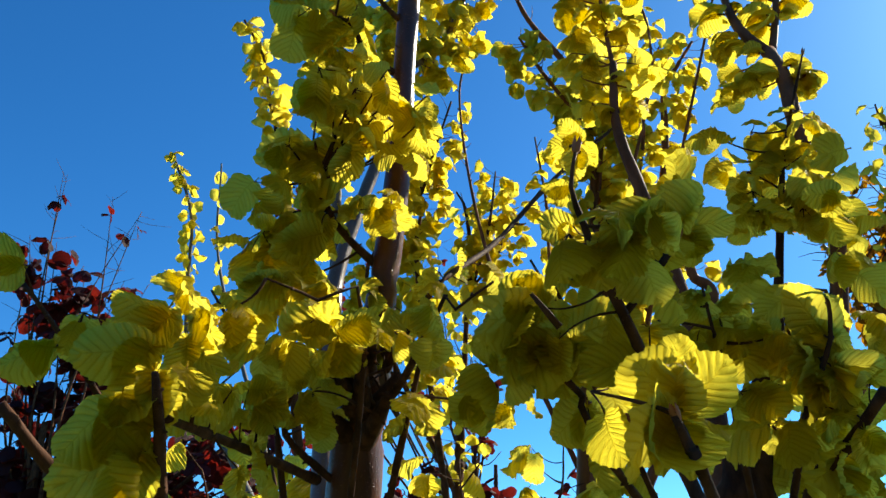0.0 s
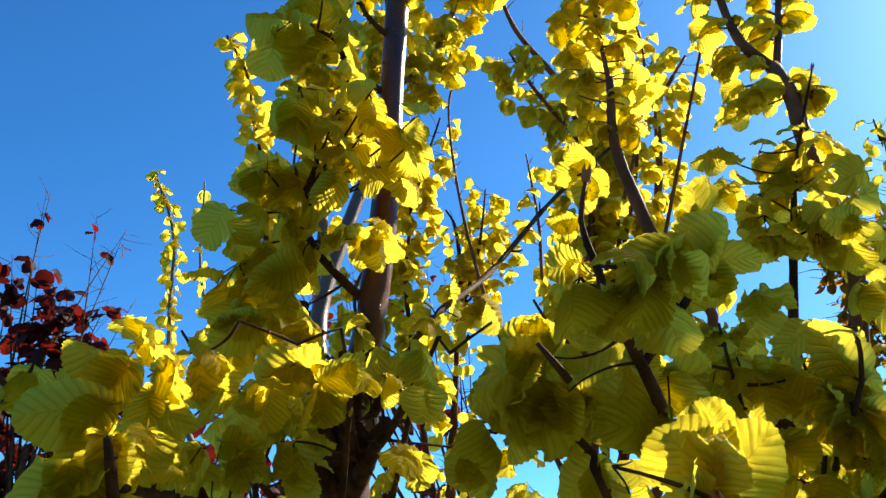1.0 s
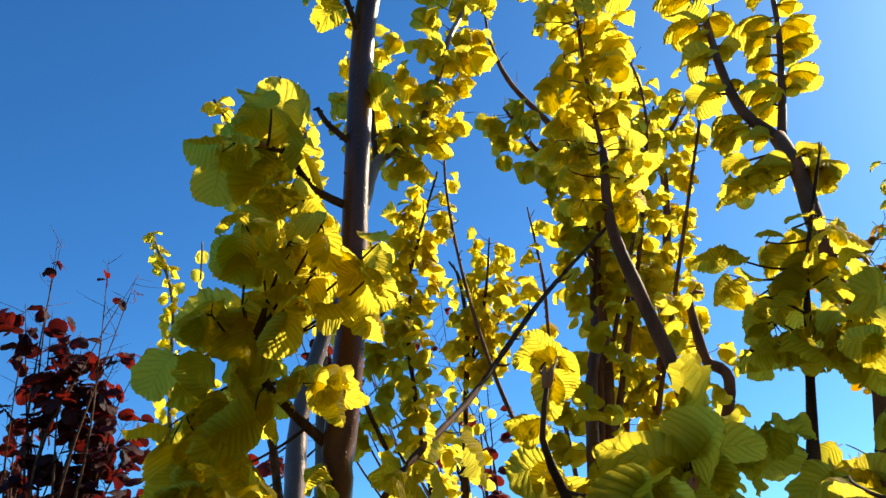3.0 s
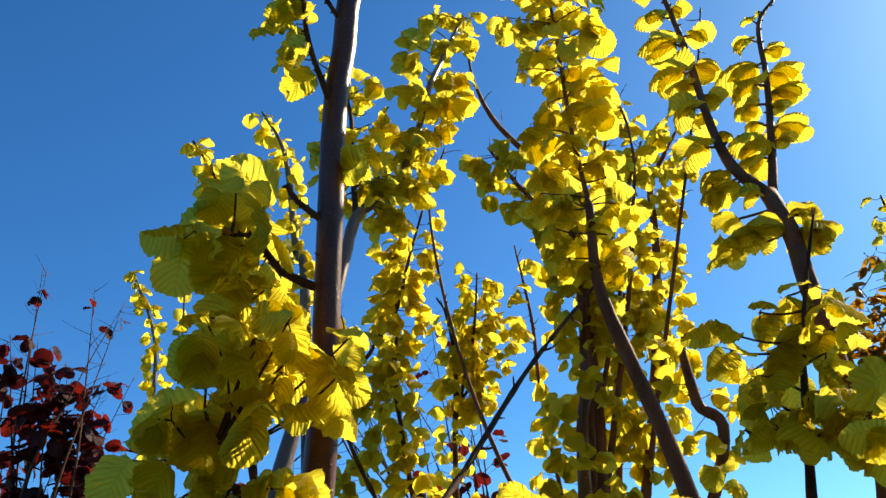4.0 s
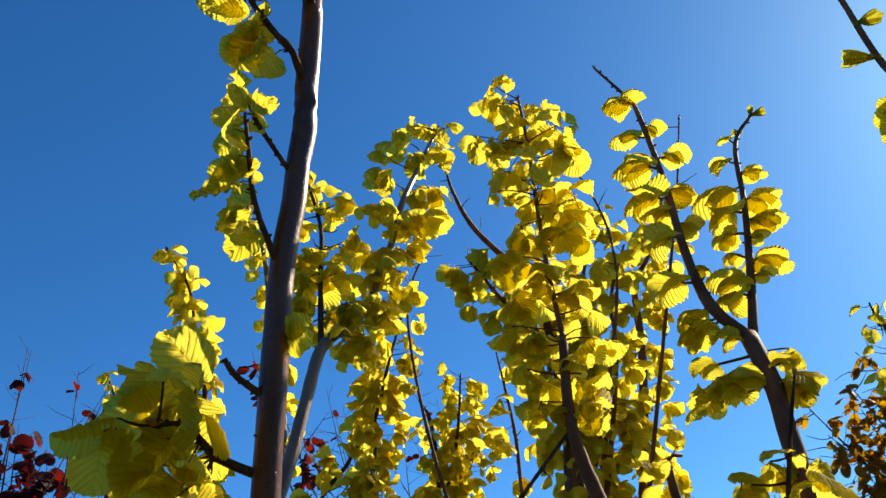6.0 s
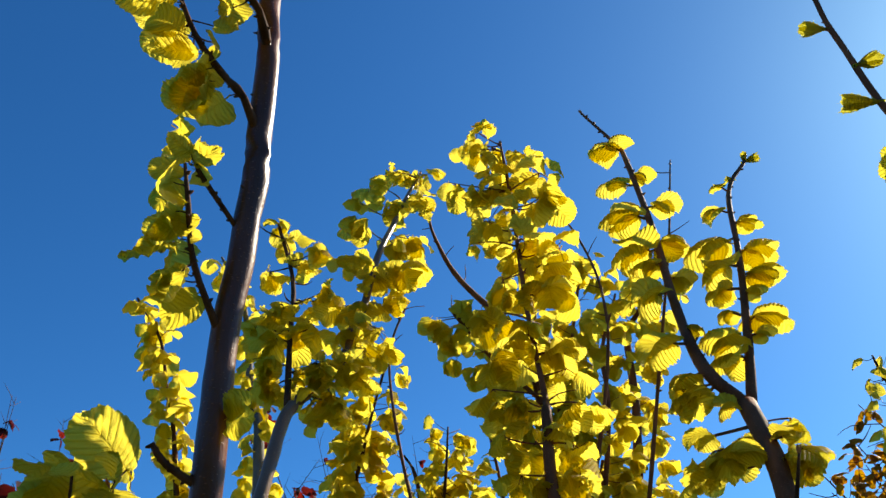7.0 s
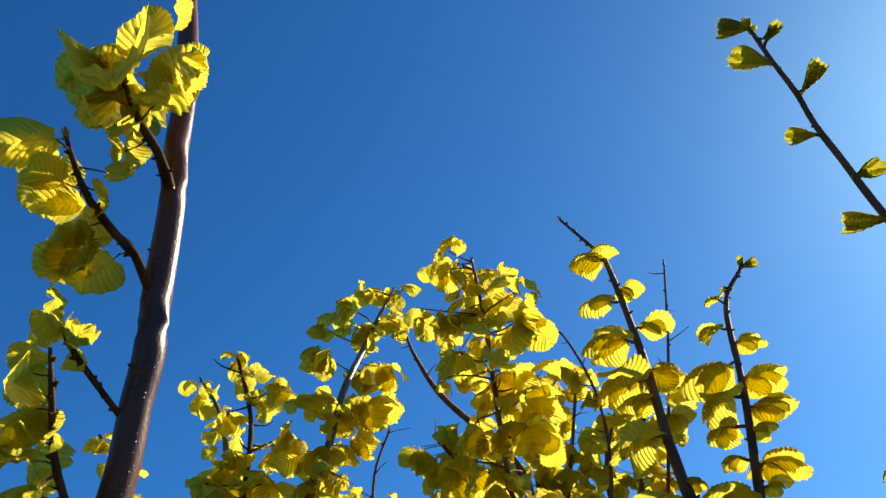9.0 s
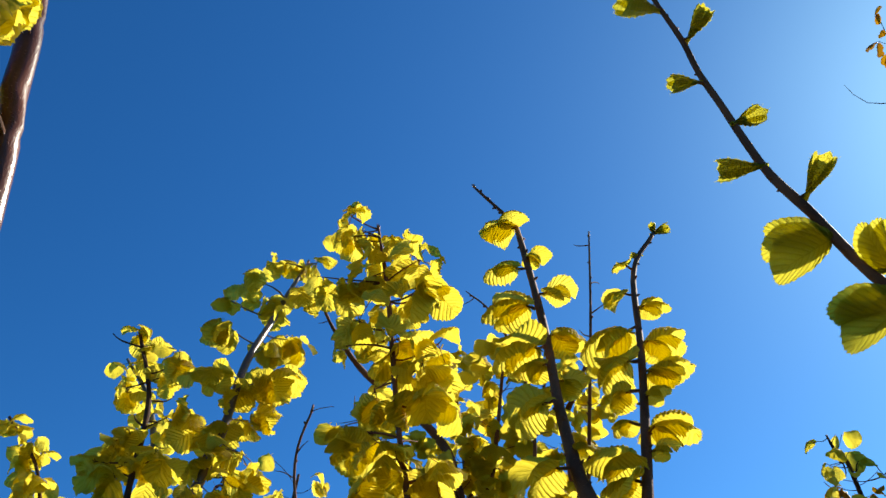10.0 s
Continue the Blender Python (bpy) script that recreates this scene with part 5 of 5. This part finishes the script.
for k, (pts, s0, cnt) in enumerate((([(-0.450, 2.741, 1.636, 0.016), (-1.000, 3.191, 2.426, 0.011), (-1.076, 3.178, 2.788, 0.0087), (-1.089, 3.116, 3.137, 0.0068), (-1.193, 3.066, 3.422, 0.0047)], 0.5, 80), ([(-0.600, 2.800, 2.053, 0.01), (-0.937, 3.107, 2.900, 0.0059), (-0.962, 3.028, 3.349, 0.0037)], 0.5, 14))):
    Limb(elm_e, pts, "branch", GREY, 83 + k).leaves(s0, 1.0, cnt, 0.045, 0.006)
elm_f = tree("elm_tree", "slender young golden elm with sparse opening leaves", "tree", 0, 0, "golden elms")
Rs = Limb(elm_f, [(1.42, 2.4, -0.03, 0.03), (1.400, 2.342, 1.769, 0.016), (1.375, 2.102, 2.843, 0.0058), (1.358, 2.085, 2.936, 0.0046), (1.346, 2.073, 3.005, 0.0027)], "trunk", TWIG, 91)
Rs.leaves(0.78, 1.0, 48, 0.045, 0.035, meshes=YOUNG + FAR).twigs(0.85, 1, 4, 0.08)

# ---- dark red tree and amber shrub ----
def spray(owner, base, tips, r0, seed, meshes, size, leaves_each, twigs_each, mat, reach, s0=0.6, sag=0.12, tw=0.3):
    """Branches that fan out from base to the tips, leafy towards their ends."""
    rnd = random.Random(seed)
    b = Vector(base)
    for k, tip in enumerate(tips):
        e = Vector(tip)
        d = e - b
        side = Vector((rnd.uniform(-1, 1), rnd.uniform(-1, 1), rnd.uniform(-0.3, 0.3))) * d.length * sag
        p1, p2 = b + d * 0.35 + side + Vector((0, 0, d.length * 0.04)), b + d * 0.72 + side * 0.6
        lb = Limb(owner, [(*b, r0), (*p1, r0 * 0.7), (*p2, r0 * 0.4), (*e, r0 * 0.12)], "branch", mat, seed * 50 + k, 7, d.length / 30)
        if twigs_each:
            lb.twigs(0.5, 1.0, twigs_each, d.length * tw * 0.3, r0 * 0.14)
        if leaves_each:
            lb.leaves(s0, 1.0, leaves_each, size, reach, meshes=meshes, bunch=3, spur_r=r0 * 0.09)


red = tree("maple_tree", "dark red leaved tree with thin bare twig ends, in the distance", "tree", 0, 0)
Limb(red, [(-4.2, 8.6, -0.05, 0.16), (-4.2, 8.6, 1.0, 0.10), (-4.100, 8.393, 3.445, 0.03)], "trunk", TWIG, 900)
RED_TIPS = [(-4.74, 8.42, 5.60), (-4.42, 8.43, 5.52), (-4.08, 8.48, 5.25), (-4.28, 8.51, 5.08), (-3.60, 8.51, 5.07), (-3.80, 8.55, 4.84), (-3.63, 8.60, 4.60), (-4.45, 8.63, 4.39), (-4.07, 8.66, 4.25), (-3.48, 8.65, 4.27), (-3.78, 8.70, 4.01), (-4.06, 8.50, 5.16)]
RED_LOW = [(-4.46, 8.72, 3.87), (-4.62, 8.83, 3.28), (-3.97, 8.72, 3.88), (-3.55, 8.80, 3.46), (-2.43, 8.86, 3.12), (-2.05, 8.89, 2.95), (-1.41, 8.82, 3.30), (-2.97, 8.73, 3.82), (-3.32, 8.67, 4.18), (-4.13, 8.84, 3.23), (-2.90, 8.88, 3.00), (-4.69, 8.67, 4.18), (-2.22, 8.77, 3.59), (-1.86, 8.73, 3.83), (-1.57, 8.89, 2.95), (-1.10, 8.87, 3.07), (-2.64, 8.80, 3.47), (-3.69, 8.86, 3.11), (-4.33, 8.90, 2.88)]
RED_BARE = [(-4.45, 8.29, 6.36), (-3.84, 8.34, 6.06), (-3.48, 8.37, 5.88), (-4.68, 8.46, 5.35), (-4.40, 8.29, 6.33), (-3.49, 8.37, 5.89), (-3.33, 8.52, 5.03), (-0.39, 8.50, 5.16), (-0.14, 8.47, 5.33), (-1.06, 8.45, 5.45)]
spray(red, (-4.1, 8.6, 2.0), RED_TIPS, 0.022, 11, REDS, 0.18, 30, 6, TWIG, 0.12, 0.7)
spray(red, (-4.1, 8.6, 1.6), RED_LOW, 0.03, 12, REDS, 0.19, 48, 5, TWIG, 0.28, 0.45)
spray(red, (-4.1, 8.6, 2.2), RED_BARE, 0.018, 13, REDS, 0.12, 3, 9, TWIG, 0.03, 0.9)
red_b = tree("maple_tree", "low dark red leaved tree behind the elms", "tree", 0, 0)
Limb(red_b, [(0.6, 9.4, -0.05, 0.1), (0.6, 9.4, 1.0, 0.06), (0.600, 9.250, 3.190, 0.02)], "trunk", TWIG, 901)
RED_B = [(-0.01, 8.84, 3.19), (0.35, 8.89, 2.91), (1.55, 8.88, 2.97), (0.71, 8.92, 2.74), (-0.49, 8.89, 2.90), (0.31, 8.66, 4.23), (-0.12, 8.69, 4.08)]
spray(red_b, (0.6, 9.4, 1.6), RED_B, 0.04, 14, REDS, 0.15, 30, 4, TWIG, 0.2)
RED_B_BARE = [(-1.14, 8.70, 5.84), (-0.94, 8.60, 5.58), (-0.08, 8.80, 5.79), (-0.29, 8.90, 5.30), (-1.31, 8.70, 5.33), (-0.65, 8.80, 5.32), (0.11, 8.60, 5.57), (0.38, 8.70, 5.15), (-1.04, 8.70, 5.55), (-0.19, 8.80, 5.23)]
spray(red_b, (0.3, 9.2, 2.4), RED_B_BARE, 0.014, 18, REDS, 0.07, 3, 9, TWIG, 0.03, 0.9)
RED_B_TOP = [(-1.50, 8.90, 5.35), (-1.63, 8.80, 5.23), (-1.36, 9.00, 5.30), (-1.96, 8.90, 6.58), (-2.04, 8.80, 6.42)]
spray(red_b, (0.2, 9.3, 2.2), RED_B_TOP, 0.016, 19, REDS, 0.13, 12, 4, TWIG, 0.08, 0.85)
amber = tree("amber_shrub", "twiggy shrub with amber and orange leaves beside the elms, with an added unseen shading crown", "shrub", 0, 0)
Limb(amber, [(2.6, 3.3, -0.05, 0.05), (2.55, 3.25, 0.8, 0.04), (2.52, 3.20, 2.310, 0.03)], "trunk", TWIG, 902)
AMBER_TIPS = [(1.63, 2.74, 3.16), (1.60, 2.78, 2.96), (1.50, 2.79, 2.86), (1.46, 2.79, 2.88), (1.74, 2.76, 3.03), (1.62, 2.80, 2.83), (1.53, 2.82, 2.70), (1.72, 2.78, 2.93), (1.58, 2.80, 2.80), (1.58, 2.76, 3.04), (1.69, 2.77, 2.99), (1.55, 2.84, 2.61)]
spray(amber, (2.45, 3.2, 1.9), AMBER_TIPS, 0.012, 15, AMBERS, 0.046, 105, 14, TWIG, 0.05, 0.5, 0.06)
AMBER_HIGH = [(2.60, 2.39, 5.04)]
spray(amber, (2.6, 3.25, 2.4), AMBER_HIGH, 0.012, 20, AMBERS, 0.06, 12, 4, TWIG, 0.04, 0.93, 0.03)
AMBER_TOP = [(1.40, 2.78, 3.01), (1.82, 2.75, 3.20)]
spray(amber, (2.45, 3.2, 1.9), AMBER_TOP, 0.012, 16, AMBERS, 0.05, 8, 5, TWIG, 0.03, 0.85, 0.06)

# added crown, out of view towards the sun, that shades the low near leaves
AMBER_SHADE_CROWN = [(3.52 + 0.55 * math.cos(2.4 * k) * (0.3 + 0.7 * k / 24), 3.30 + 0.36 * math.sin(2.4 * k), 4.40 + 0.6 * ((k * 7) % 25) / 25) for k in range(25)]
spray(amber, (2.55, 3.25, 2.2), AMBER_SHADE_CROWN, 0.015, 17, AMBERS, 0.125, 15, 3, TWIG, 0.1, 0.75, 0.04)

for limb, f, size in ((R1b, 0.97, 0.013), (R0, 0.99, 0.012), (R1b, 0.9, 0.010), (R1, 0.99, 0.014), (R1, 0.9, 0.012), (R2, 0.97, 0.014), (At1, 0.97, 0.014), (At1b, 1.0, 0.012), (At0, 0.98, 0.014),
                      (L1, 0.98, 0.014), (L4, 0.98, 0.012), (Rtw, 0.97, 0.010), (At4, 0.97, 0.014), (D1, 0.998, 0.012), (D2, 0.998, 0.012), (H, 0.998, 0.010), (C, 0.998, 0.012), (B, 0.998, 0.012)):
    put_bud(limb, f, size)

for limb in GROWN:
    limb.finish()
